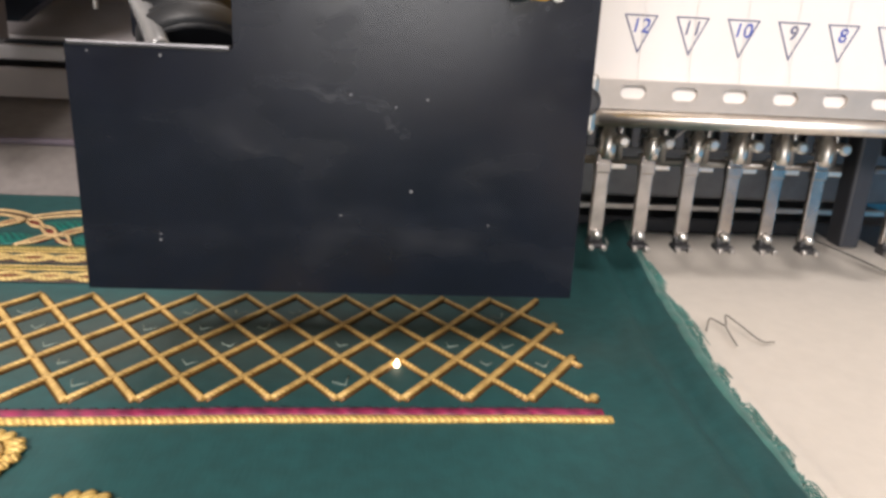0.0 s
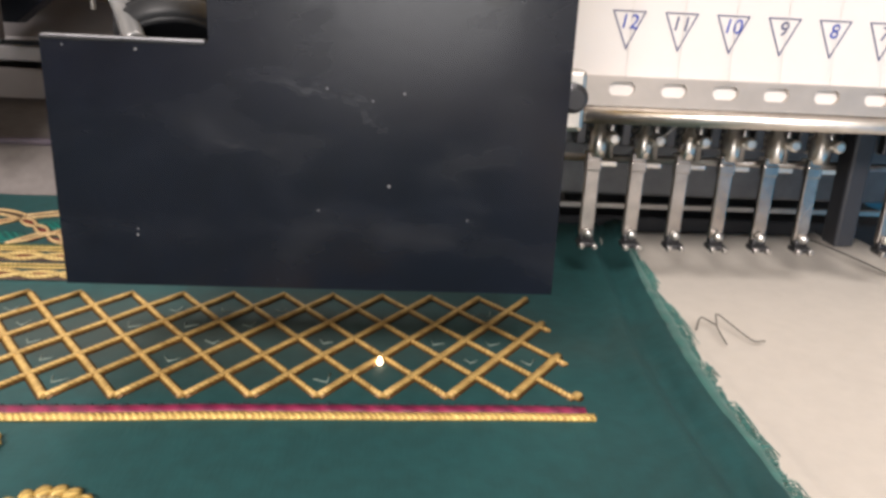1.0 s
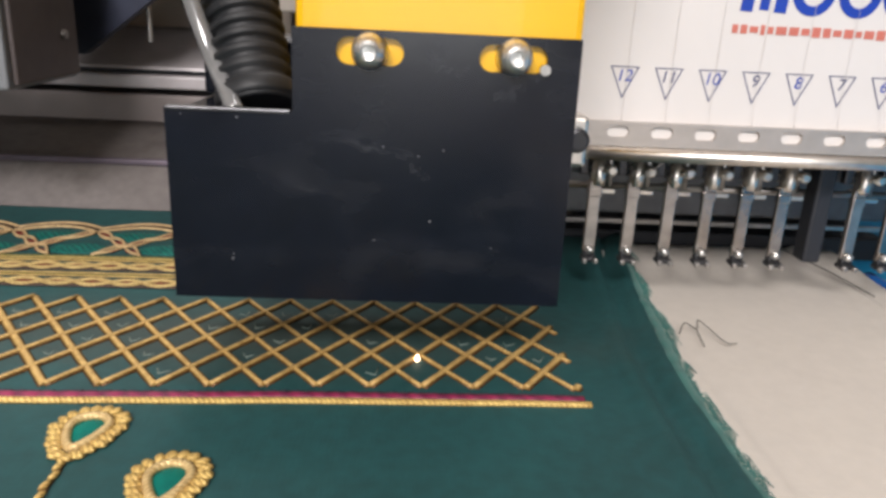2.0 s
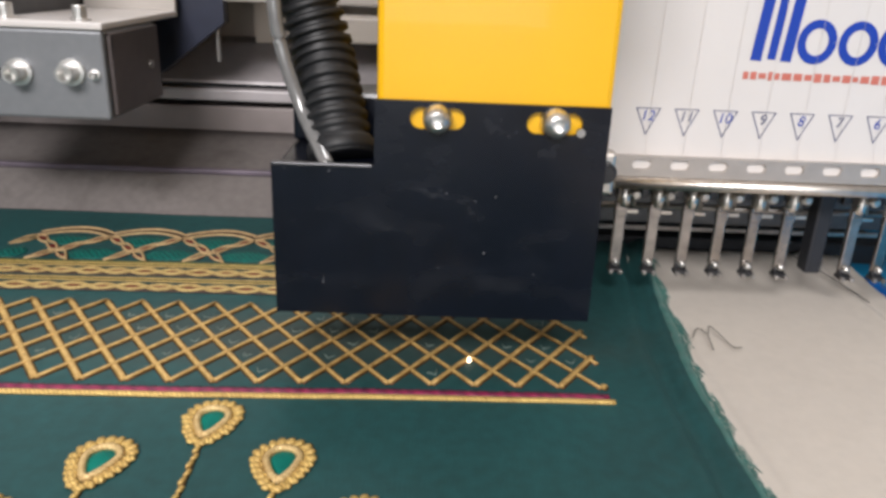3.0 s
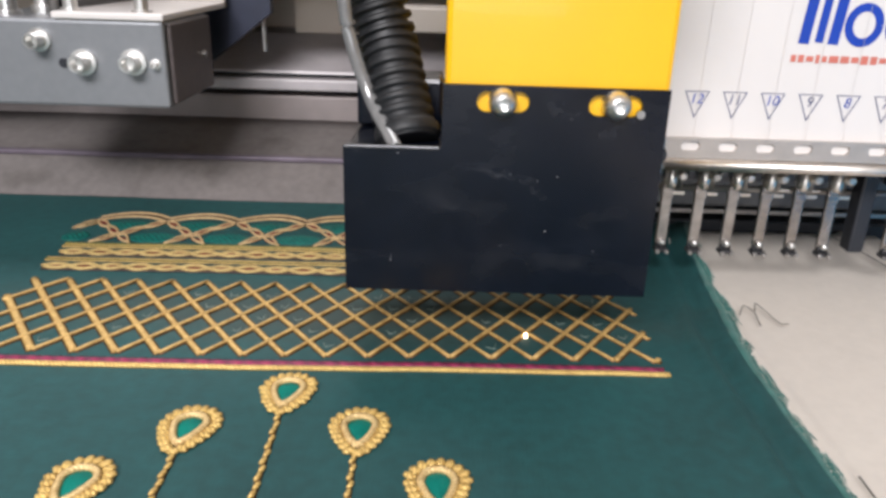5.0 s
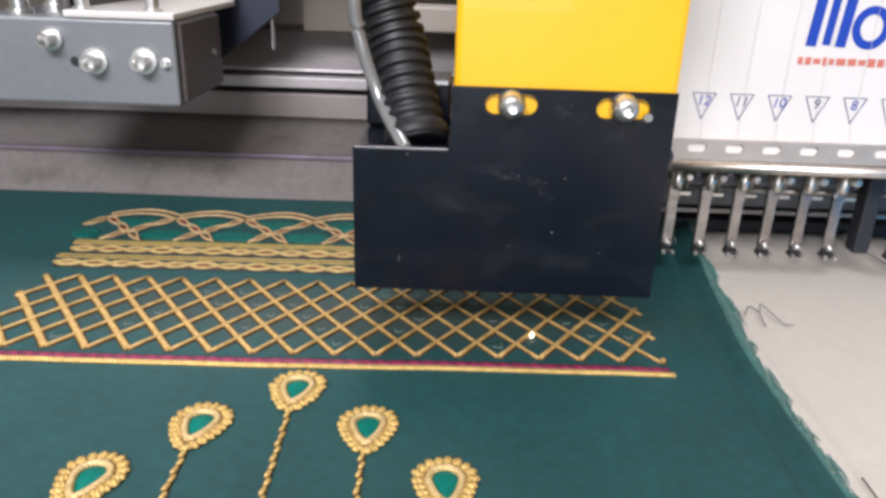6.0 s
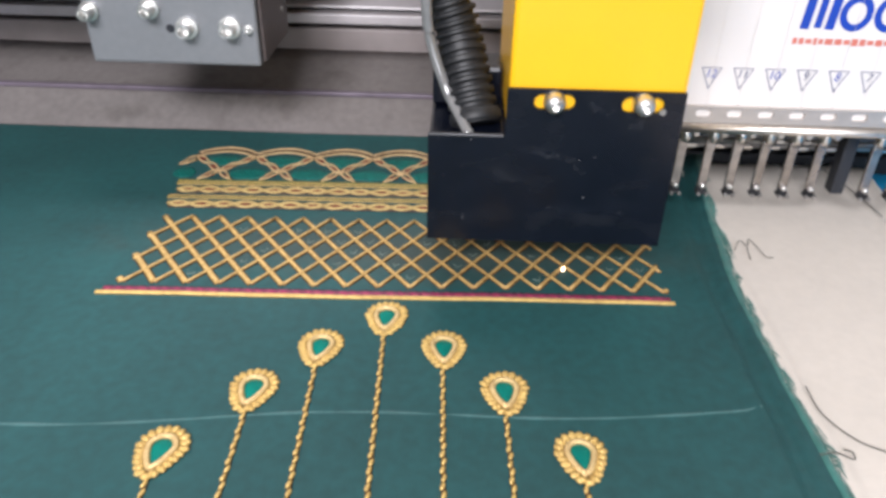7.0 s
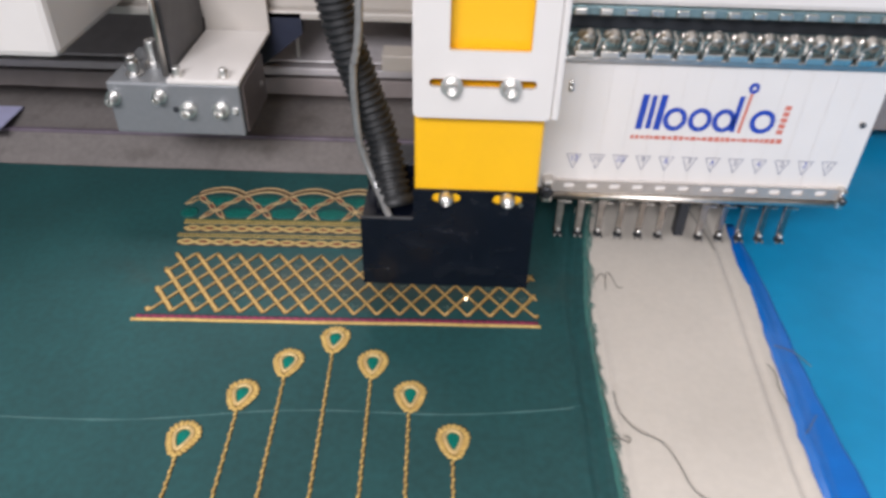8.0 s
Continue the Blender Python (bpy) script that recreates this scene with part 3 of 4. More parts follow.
# short cut marks inside the lattice cells
rng = random.Random(11)
for k in range(0, 19):
    for row in range(1, 6):
        if rng.random() < 0.32:
            uc = UB - PITCH * k + (PITCH / 2 if row % 2 == 0 else 0)
            vc = V0 + (V1 - V0) * row / 6
            if U0 + 0.004 < uc < U1 - 0.004:
                s = rng.uniform(0.7, 1.0)
                a = rng.uniform(-0.5, 0.5)
                pts = [(uc + s * (p * math.cos(a) - q * math.sin(a)), vc + s * (p * math.sin(a) + q * math.cos(a))) for p, q in ((-0.0018, -0.0006), (-0.0002, -0.0030), (0.0020, rng.uniform(-0.0014, 0.0004)))]
                part("cut_mark", cord(on_cloth(emb(pts), 0.0001), 0.00035, 0.0003, 4), CUT, cloth)

# two plaited bands, each of two crossing cords with red eyes, between olive lines
for vm in (0.0682, 0.0822):
    for ph in (0, math.pi):
        pts = [(-0.2105 + k * 0.00115, vm + 0.0022 * math.sin(k * 0.00115 / 0.0100 * math.pi + ph)) for k in range(182)]
        part("plait_cord", cord(on_cloth(emb(pts), 0.0006 + 0.0002 * (ph > 1)), 0.0019, 0.0011, 6), PLAIT_GOLD, cloth)
    for k in range(20):
        uc = -0.2105 + 0.0100 * (k + 0.5)
        part("plait_eye", cord(on_cloth(emb(straight((uc - 0.0034, vm), (uc + 0.0034, vm), 4)), 0.0004), 0.0034, 0.0007, 6, None, [0.15, 0.8, 1, 0.8, 0.15]), RED, cloth)
for vm in (0.0682, 0.0822):
    part("plait_ground", cord(on_cloth(emb(straight((-0.2100, vm), (-0.003, vm), 90)), 0.0003), 0.0066, 0.0006, 6), BROWN_THREAD, cloth, "dark brown ground stitches under the plait")
for vm in (0.0738, 0.0764, 0.0876, 0.0900):
    part("gold_line", cord(on_cloth(emb(straight((-0.2125, vm), (-0.001, vm), 90)), 0.0004), 0.0004, 0.0006, 5), GOLD, cloth)
for vm in (0.0752, 0.0890, 0.0918):
    part("olive_line", cord(on_cloth(emb(straight((-0.2130, vm), (0.0, vm), 90)), 0.0002), 0.0017, 0.0008, 6), OLIVE, cloth)

# scalloped band: arches over a zigzag of paired cords, with emerald fills
PER, NODE_U = 0.0296, -0.2113
for k in range(7):
    ua = NODE_U + PER * k
    for lift_v in (0.0, 0.0046):
        pts = [(ua + PER * s / 16, 0.1175 + lift_v + 0.0068 * math.sin(math.pi * s / 16) ** 0.8) for s in range(17)]
        part("arch_cord", cord(on_cloth(emb(pts), 0.0005), 0.0011, 0.0010, 6), CREAM_GOLD, cloth)
    pts = [(ua + PER * q / 16, 0.1198 + 0.0068 * math.sin(math.pi * q / 16) ** 0.8) for q in range(17)]
    part("arch_ground", cord(on_cloth(emb(pts), 0.0002), 0.0044, 0.0008, 6), BROWN_THREAD, cloth, "dark brown ground between the arch cords")
    for sense in (1, -1):
        u_top = ua if sense == 1 else ua + PER
        for side in (-1, 1):
            pts = []
            for k2 in range(19):
                f = k2 / 18
                if f < 0.62:
                    g = f / 0.62
                    uz, vz = PER * 0.5 * g, 0.1180 - 0.0160 * g ** 1.15
                else:
                    g = (f - 0.62) / 0.38
                    uz, vz = PER * 0.5 + 0.0078 * g, 0.1020 - 0.0095 * g ** 1.3
                pts.append((u_top + sense * uz, vz + side * 0.0026 * abs(math.sin(f * math.pi * 3.2)) ** 0.7 * (1 if f < 0.98 else 0)))
            part("zigzag_cord", cord(on_cloth(emb(pts), 0.0006), 0.0010, 0.0010, 6), CREAM_GOLD, cloth)
        for uz, vz in ((0.20, 0.1155), (0.72, 0.1070), (1.26, 0.0972)):
            uc, vc = u_top + sense * PER * 0.5 * uz, vz
            du, dv = sense * 0.0058, -0.0036
            part("zigzag_eye", cord(on_cloth(emb(straight((uc - du / 2, vc - dv / 2), (uc + du / 2, vc + dv / 2), 4)), 0.0004), 0.0034, 0.0007, 6, None, [0.15, 0.8, 1, 0.8, 0.15]), RED, cloth)
    for uc, vc, w in ((ua + PER / 2, 0.1140, 0.0100), (ua, 0.1000, 0.0098)):
        if uc < NODE_U + 0.001:
            uc, w = uc - 0.0015, 0.0055
        pts = straight((uc - w, vc), (uc + w, vc), 10)
        rad = [max(0.1, math.sqrt(max(0, 1 - (2 * s / 10 - 1) ** 2))) for s in range(11)]
        part("emerald_fill", cord(on_cloth(emb(pts), 0.0001), 0.0120, 0.0009, 10, None, [r * (1 + 0.12 * noise.noise((q * 1.3, ua * 90, vc * 50))) for q, r in enumerate(rad)]), DEEP_GREEN, cloth)


part("arch_cord", cord(on_cloth(emb([(NODE_U + 0.0010, 0.1190), (NODE_U - 0.0030, 0.1165), (NODE_U - 0.0062, 0.1085), (NODE_U - 0.0035, 0.1100), (NODE_U + 0.0012, 0.1150)]), 0.0005), 0.0015, 0.0010, 6), CREAM_GOLD, cloth)


def drop_outline(w, h, n=40):
    """Teardrop with its point at -v; the middle of its widest part is a little above the origin."""
    out = []
    for k in range(n):
        a = 2 * math.pi * k / n
        x, y = math.sin(a), math.cos(a)
        if y >= 0:
            out.append((w / 2 * x, h * (0.06 + 0.36 * y)))
        else:
            t = -y
            out.append((w / 2 * math.copysign((1 - t) ** 0.72 * (1 + 0.30 * t), x) if t < 0.999 else 0.0, h * (0.06 - 0.64 * t)))
    return out


def motif(uc, vc, turn, stem_to):
    """Peacock-eye motif on a twisted stem."""
    def put(pts):
        c, s = math.cos(turn), math.sin(turn)
        return emb([(uc + x * c - y * s, vc + x * s + y * c) for x, y in pts])
    ring = part("eye_border", cord(on_cloth(put(drop_outline(0.0078, 0.0120)), 0.0008), 0.0020, 0.0019, 6, closed=True), PALE_GOLD, cloth, "pale gold teardrop border")
    # satin fill, domed
    bm = bmesh.new()
    lay = bm.loops.layers.uv.verify()
    outl = drop_outline(0.0064, 0.0104)
    loops = []
    for f, lift in ((1.0, 0.0003), (0.7, 0.0009), (0.35, 0.0012)):
        loops.append([bm.verts.new(p) for p in on_cloth(put([(x * f, y * f) for x, y in outl]), lift)])
    top = bm.verts.new(on_cloth(put([(0, 0)]), 0.0013)[0])
    n = len(outl)
    for a, b in zip(loops, loops[1:]):
        for k in range(n):
            bm.faces.new((a[k], b[k], b[(k + 1) % n], a[(k + 1) % n]))
    for k in range(n):
        bm.faces.new((loops[-1][k], top, loops[-1][(k + 1) % n]))
    bm.normal_update()
    for f in bm.faces:
        f.smooth = True
        if f.normal.z < 0:
            f.normal_flip()
        for lp in f.loops:
            lp[lay].uv = (lp.vert.co.x * 0.4 + lp.vert.co.y, lp.vert.co.x)
    part("eye_fill", bm, EMERALD, ring, "emerald green satin fill")
    # dark gold ground under the petals
    bm = bmesh.new()
    edge = on_cloth(put(drop_outline(0.0142, 0.0190)), 0.0002)
    mid = bm.verts.new(on_cloth(put([(0, 0)]), 0.0003)[0])
    rim = [bm.verts.new(p) for p in edge]
    lay = bm.loops.layers.uv.verify()
    for k in range(len(rim)):
        f = bm.faces.new((rim[k], mid, rim[(k + 1) % len(rim)]))
        for lp in f.loops:
            lp[lay].uv = (lp.vert.co.x, lp.vert.co.y)
    bm.normal_update()
    if bm.faces[:][0].normal.z < 0:
        bmesh.ops.reverse_faces(bm, faces=bm.faces[:])
    part("eye_ground", bm, BRONZE, ring, "dark bronze stitched ground")
    # petals round the border
    path = drop_outline(0.0120, 0.0172, 200)
    run = [0.0]
    for k in range(200):
        p, q = Vector(path[k]), Vector(path[(k + 1) % 200])
        run.append(run[-1] + (q - p).length)
    count = 21
    for k in range(count):
        want = run[-1] * (k + 0.5) / count
        i = next(j for j in range(200) if run[j + 1] >= want)
        p = Vector(path[i])
        d = (Vector(path[(i + 1) % 200]) - p).normalized()
        out = Vector((-d.y, d.x))
        if out.dot(p) < 0:
            out = -out
        tip = (out + Vector((0, 0.35))).normalized()
        tip.rotate(Matrix.Rotation(0.30 * noise.noise((k * 2.3, uc * 210, 4.0)), 2))
        base = p - tip * 0.0011
        reach = 0.0029 * (1 + 0.16 * noise.noise((k * 1.7, uc * 500, 9.0)))
        pts = [tuple(base + tip * reach * s / 4) for s in range(5)]
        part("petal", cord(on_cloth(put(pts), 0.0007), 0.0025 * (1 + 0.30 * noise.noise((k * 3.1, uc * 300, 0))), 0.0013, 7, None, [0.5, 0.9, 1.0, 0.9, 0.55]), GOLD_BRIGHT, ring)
    # stem: a chain of short slanting stitches
    v = vc - 0.0110
    bm = bmesh.new()
    lay = bm.loops.layers.uv.verify()
    k = 0
    while v > stem_to:
        side = 0.0002 if k % 2 else -0.0002
        lean = 0.0004
        us = uc - 0.0004 + (vc - v) * 0.008
        cord(on_cloth(emb(straight((us + side + lean, v), (us + side - lean, v - 0.0026), 4)), 0.0006), 0.00135, 0.0011, 6, bm, [0.4, 0.9, 1.0, 0.9, 0.4])
        v -= 0.0029
        k += 1
    part("eye_stem", bm, GOLD_BRIGHT, ring, "gold chain-stitched stem")
    core = straight((uc - 0.0004 + 0.0110 * 0.008, vc - 0.0110), (uc - 0.0004 + (vc - stem_to) * 0.008, stem_to), 60)
    part("stem_core", cord(on_cloth(emb(core), 0.0002), 0.0014, 0.0007, 6), BRONZE, ring)


for uc, vc, turn in ((-0.1067, -0.0112, -0.05), (-0.0861, -0.0278, 0.02), (-0.0668, -0.0485, 0.04), (-0.0466, -0.0745, 0.05), (-0.1279, -0.0280, -0.10), (-0.1460, -0.0493, -0.12), (-0.1665, -0.0752, -0.12)):
    motif(uc, vc - 0.0012, turn, -0.165)

# glowing point where the laser burns the cloth
SPARK = bpy.data.materials.new("laser_spark_glow")
SPARK.use_nodes = True
SPARK.node_tree.nodes["Principled BSDF"].inputs["Emission Color"].default_value = (1.0, 0.78, 0.52, 1)
SPARK.node_tree.nodes["Principled BSDF"].inputs["Emission Strength"].default_value = 7.0
whole("glowing_spark", lathe([(0.0002, 0), (0.0005, 0.0003), (0.0006, 0.0007), (0.0004, 0.0012), (0.0001, 0.0019)], pose(0.0535, 0.0145, green_top(0.0535, 0.0145)), 14), SPARK, "tiny glowing spark burning on green cloth", "spark", smooth=True)

# ---- loose threads ----


def loose_thread(points, width, label, mat=None):
    pts = smooth_path(points, 10)
    whole("loose_thread", cord(pts, width, width, 5), mat or THREAD, label, "thread", "loose threads on the cloths")


TX, TY = OFF_X, OFF_Y
loose_thread([(0.1000 + TX, 0.0330 + TY, 0.0010), (0.1040 + TX, 0.0400 + TY, 0.0012), (0.1062 + TX, 0.0365 + TY, 0.0010), (0.1075 + TX, 0.0395 + TY, 0.0024), (0.1100 + TX, 0.0375 + TY, 0.0010), (0.1120 + TX, 0.0295 + TY, 0.0003), (0.1150 + TX, 0.0290 + TY, 0.0003)], 0.00038, "short curled dark thread end lying on cream cloth")
loose_thread([(0.1062 + TX, 0.0365 + TY, 0.0010), (0.1055 + TX, 0.0310 + TY, 0.0004), (0.1050 + TX, 0.0270 + TY, 0.0002)], 0.0004, "short straight dark thread end on cream cloth")
loose_thread([(0.0975 + TX, -0.050 + TY, 0.0012), (0.0985 + TX, -0.062 + TY, 0.0006), (0.105 + TX, -0.0725 + TY, 0.0004), (0.115 + TX, -0.079 + TY, 0.0004), (0.120 + TX, -0.090 + TY, 0.0004), (0.124 + TX, -0.104 + TY, 0.0004), (0.135 + TX, -0.112 + TY, 0.0004)], 0.0005, "long wavy dark thread trailing over cream cloth")
loose_thread([(0.0900 + TX, -0.0795 + TY, 0.0016), (0.0950 + TX, -0.0790 + TY, 0.0022), (0.1000 + TX, -0.0800 + TY, 0.0008), (0.1010 + TX, -0.0770 + TY, 0.0006), (0.0985 + TX, -0.0765 + TY, 0.0010)], 0.0005, "small looped dark thread at the frayed edge")
loose_thread([(0.186 + TX, -0.0135 + TY, 0.0004), (0.195 + TX, -0.0180 + TY, 0.0000), (0.203 + TX, -0.0240 + TY, -0.0038)], 0.0005, "dark thread end reaching onto blue cover")
loose_thread([(0.178 + TX, -0.028 + TY, 0.0012), (0.1795 + TX, -0.036 + TY, 0.0016), (0.1785 + TX, -0.044 + TY, 0.0010), (0.1800 + TX, -0.055 + TY, 0.0010)], 0.0005, "thin dark thread along the stitched seam")
loose_thread([(0.1820 + TX, -0.0710 + TY, 0.0004), (0.1875 + TX, -0.0640 + TY, 0.0008), (0.1905 + TX, -0.0600 + TY, 0.0012)], 0.0005, "short dark thread at the cream cloth's edge")
loose_thread([(0.1700 + TX, 0.115 + TY, 0.0006), (0.1720 + TX, 0.100 + TY, 0.0012), (0.1745 + TX, 0.085 + TY, 0.0012), (0.1765 + TX, 0.066 + TY, 0.0012)], 0.0005, "thin dark thread lying near the presser feet")

# ---- rear of the table ----
bm = bmesh.new()
rows = []
for j, (y, z) in enumerate(((0.1425, -0.0012), (0.150, 0.004), (0.158, 0.0105), (0.1625, 0.0140), (0.1650, 0.0150), (0.1700, 0.0156), (0.185, 0.0190), (0.200, 0.0222), (0.2128, 0.0245))):
    rows.append([bm.verts.new((-0.9 + 1.02 * i / 60, y, z + 0.0006 * noise.noise((i * 0.35, y * 30, 0)))) for i in range(61)])
for a, b in zip(rows, rows[1:]):
    for i in range(60):
        bm.faces.new((a[i], a[i + 1], b[i + 1], b[i])).smooth = True
ext = bmesh.ops.extrude_face_region(bm, geom=list(bm.faces))
bmesh.ops.translate(bm, vec=(0, 0, -0.002), verts=[g for g in ext["geom"] if isinstance(g, bmesh.types.BMVert)])
bmesh.ops.recalc_face_normals(bm, faces=bm.faces)
whole("rear_canvas", bm, GREY_CLOTH, "grey-beige canvas with stains and painted shadow patches, stretched behind the green cloth", "cloth")
whole("clamp_strip", block(-0.9, 0.10, 0.1615, 0.1650, 0.0140, 0.0164, 0.0006), MAUVE, "thin mauve-grey clamp strip lying on grey canvas", "clamp strip")
whole("lilac_card", block(-0.325, -0.268, 0.146, 0.186, 0.0196, 0.0214, 0.0008), LILAC, "pale lilac plastic card at the rear of the table", "card")

rail = thing("frame_rail", "grey steel frame rail with a dark groove behind the carriage", "rail")
part("rail_foot", block(-0.9, 0.42, 0.2135, 0.40, 0.0100, 0.0370, 0.001), TAUPE, rail)
part("rail_lip", block(-0.9, 0.42, 0.211, 0.40, 0.0402, 0.0464, 0.001), RAIL, rail)
part("rail_groove", block(-0.9, 0.42, 0.221, 0.40, 0.0464, 0.0486, 0.0005), DARK, rail)
bm = bmesh.new()
prof = [(0.216, 0.0487), (0.2165, 0.0500), (0.262, 0.0650), (0.30, 0.0650), (0.30, 0.0487)]
ends = [[bm.verts.new((x, y, z)) for y, z in prof] for x in (-0.9, 0.42)]
for k in range(5):
    bm.faces.new((ends[0][k], ends[0][(k + 1) % 5], ends[1][(k + 1) % 5], ends[1][k]))
bm.faces.new(ends[0])
bm.faces.new(ends[1])
bmesh.ops.recalc_face_normals(bm, faces=bm.faces)
part("rail_slope", bm, RAIL, rail)
for x in (-0.30, -0.135, 0.030):
    part("rail_screw", lathe([(0.0016, 0), (0.0016, 0.0010), (0.0006, 0.0013)], pose(x, 0.240, 0.0577) @ pose(0, 0, 0, 18), 12), DARK_STEEL, rail)

# ---- carriage bracket ----
car = thing("carriage_bracket", "grey anodised carriage block with cap screws under a cream plate", "bracket")
part("block", block(-0.1575, -0.0805, 0.0970, 0.150, 0.0515, 0.0840, 0.0012), GREY, car)
part("side_cheek", block(-0.0804, -0.0786, 0.1000, 0.1480, 0.0530, 0.0830, 0.0006), BROWN, car, "dull brown side cheek")
part("cheek_screw", lathe([(0.0016, 0), (0.0016, 0.0012), (0.0006, 0.0016)], pose(-0.0786, 0.136, 0.068, 0, 90, 0), 12), DULL_STEEL, car)
part("top_plate", block(-0.1215, -0.0797, 0.0960, 0.1760, 0.0842, 0.0868, 0.0006), WHITE, car, "cream-white top plate")
part("riser_plate", block(-0.1215, -0.0797, 0.1762, 0.1790, 0.0842, 0.135, 0.0006), CREAM, car, "cream riser plate")
part("gusset", block(-0.1275, -0.1220, 0.110, 0.176, 0.0842, 0.128, 0.001), DARK_STEEL, car, "dark upright gusset")
part("link_arm", sheet_with_holes([(-0.060, 0.096), (-0.060, 0.082), (-0.092, 0.057), (-0.104, 0.057), (-0.104, 0.072), (-0.082, 0.096)], [], 0.008, pose(0, 0.184, 0)), NAVY, car, "dark navy link arm")
for x, z, r in ((-0.1545, 0.0745, 0.0030), (-0.1274, 0.0763, 0.0030), (-0.1118, 0.0684, 0.0034), (-0.0927, 0.0690, 0.0034)):
    socket_bolt(car, x, 0.0969, z, r, 0.0070)
socket_bolt(car, -0.0846, 0.0969, 0.0684, 0.0014, 0.0030, name="set_screw")
part("screw_hole", lathe([(0.0018, 0), (0.0018, 0.0006)], pose(-0.1195, 0.0969, 0.0680) @ FRONT, 14), DARK, car, "dark empty screw hole")
for x in (-0.1164, -0.0896):
    socket_bolt(car, x, 0.1020, 0.0868, 0.0026, 0.0055, up=True)
for x, y, r, h in ((-0.1440, 0.108, 0.0035, 0.009), (-0.1370, 0.122, 0.0035, 0.016), (-0.1500, 0.120, 0.003, 0.007)):
    socket_bolt(car, x, y, 0.0840, r, h, up=True, name="top_screw")
part("guide_pin", lathe([(0.0018, 0), (0.0018, 0.045), (0.0012, 0.047)], pose(-0.1255, 0.1075, 0.084), 12), STEEL, car, smooth=True)

# white arm cover, beam and rod above the table
whole("arm_cover", block(-0.42, -0.170, 0.080, 0.20, 0.1040, 0.30, 0.004), WHITE, "white painted machine arm cover", "machine cover")
beam = thing("machine_beam", "long cream painted machine beam over the table", "beam")
part("beam_body", block(-0.60, 0.60, 0.190, 0.36, 0.0960, 0.26, 0.003), CREAM, beam)
part("beam_lip", block(-0.60, 0.60, 0.184, 0.200, 0.0915, 0.0975, 0.0015), CREAM, beam)
part("beam_block", block(-0.150, -0.132, 0.20, 0.24, 0.0840, 0.0955, 0.001), DARK, beam, "small dark block under the beam")
part("backing_panel", block(-0.70, 0.60, 0.305, 0.311, 0.0500, 0.0962, 0.0008), IVORY, beam, "cream panel behind the rail")
part("hanging_plate", block(-0.0640, -0.0150, 0.262, 0.265, 0.0655, 0.0958, 0.0006), IVORY, beam, "cream plate hanging below the beam")
part("hanging_rod", lathe([(0.0012, 0), (0.0012, 0.036)], pose(-0.0655, 0.192, 0.0630), 10), DULL_STEEL, beam)
part("cross_bar", block(-0.002, 0.090, 0.133, 0.150, 0.0795, 0.0900, 0.001), CREAM, beam, "cream cross bar")
part("bar_post", block(0.072, 0.086, 0.1505, 0.200, 0.0800, 0.0960, 0.001), DARK, beam)

# ---- laser head ----
head = thing("laser_head", "yellow and black laser cutting head with a white bracket", "laser head")
part("housing", block(0.0262, 0.0842, 0.0018, 0.070, 0.0640, 0.34, 0.0016), YELLOW, head, "glossy yellow housing")
slot_a, slot_b = rounded(0.0345, 0.0480, 0.0728, 0.0782, 0.0026), rounded(0.0632, 0.0770, 0.0726, 0.0780, 0.0026)
outer = [(0.0, 0.022), (0.0840, 0.022), (0.0838, 0.0797), (0.0258, 0.0797), (0.0258, 0.0630), (0.0, 0.0630)]
cover = part("cover_plate", sheet_with_holes(outer, [slot_a, slot_b], 0.0014, pose(0, 0, 0)), BLACK, head, "glossy black cover plate")
part("cover_body", block(0.0003, 0.0837, 0.0015, 0.048, 0.0222, 0.0615, 0.0008), BLACK, head)
part("cover_lip", block(0.0002, 0.0254, -0.0002, 0.0016, 0.0624, 0.0633, 0.0003), DARK_STEEL, cover, "worn dark metal lip")
part("cable_box", block(0.0003, 0.0255, 0.030, 0.050, 0.0620, 0.0760, 0.001), BLACK, head)
for x, z in ((0.0412, 0.0756), (0.0702, 0.0757)):
    socket_bolt(head, x, 0.0016, z, 0.0037, 0.0062, dome=True, mat=BRUSHED, name="button_screw")
part("stop_pin", lathe([(0.0011, 0), (0.0011, 0.0014)], pose(0.0765, 0.0002, 0.0735) @ FRONT, 12), DULL_STEEL, head)
outer = rounded(0.0262, 0.0850, 0.1205, 0.34, 0.0025)
window = rounded(0.0412, 0.0745, 0.1505, 0.30, 0.0012)
slot = rounded(0.0330, 0.0780, 0.1345, 0.1385, 0.0019)
bracket = part("bracket", sheet_with_holes(outer, [window, slot], 0.0022, pose(0, -0.0062, 0)), WHITE, head, "white mounting bracket with a window")
part("bracket_flange", block(0.0853, 0.0885, -0.0060, 0.034, 0.1205, 0.34, 0.0008), WHITE, bracket)
part("bracket_spacer", block(0.0275, 0.0835, -0.0038, 0.0016, 0.1420, 0.1490, 0.0005), YELLOW, head)
part("bracket_spacer", block(0.0275, 0.0835, -0.0038, 0.0016, 0.1240, 0.1320, 0.0005), YELLOW, head)
for x in (0.0425, 0.0672):
    socket_bolt(bracket, x, -0.0063, 0.1352, 0.0033, 0.0052, name="cap_screw")

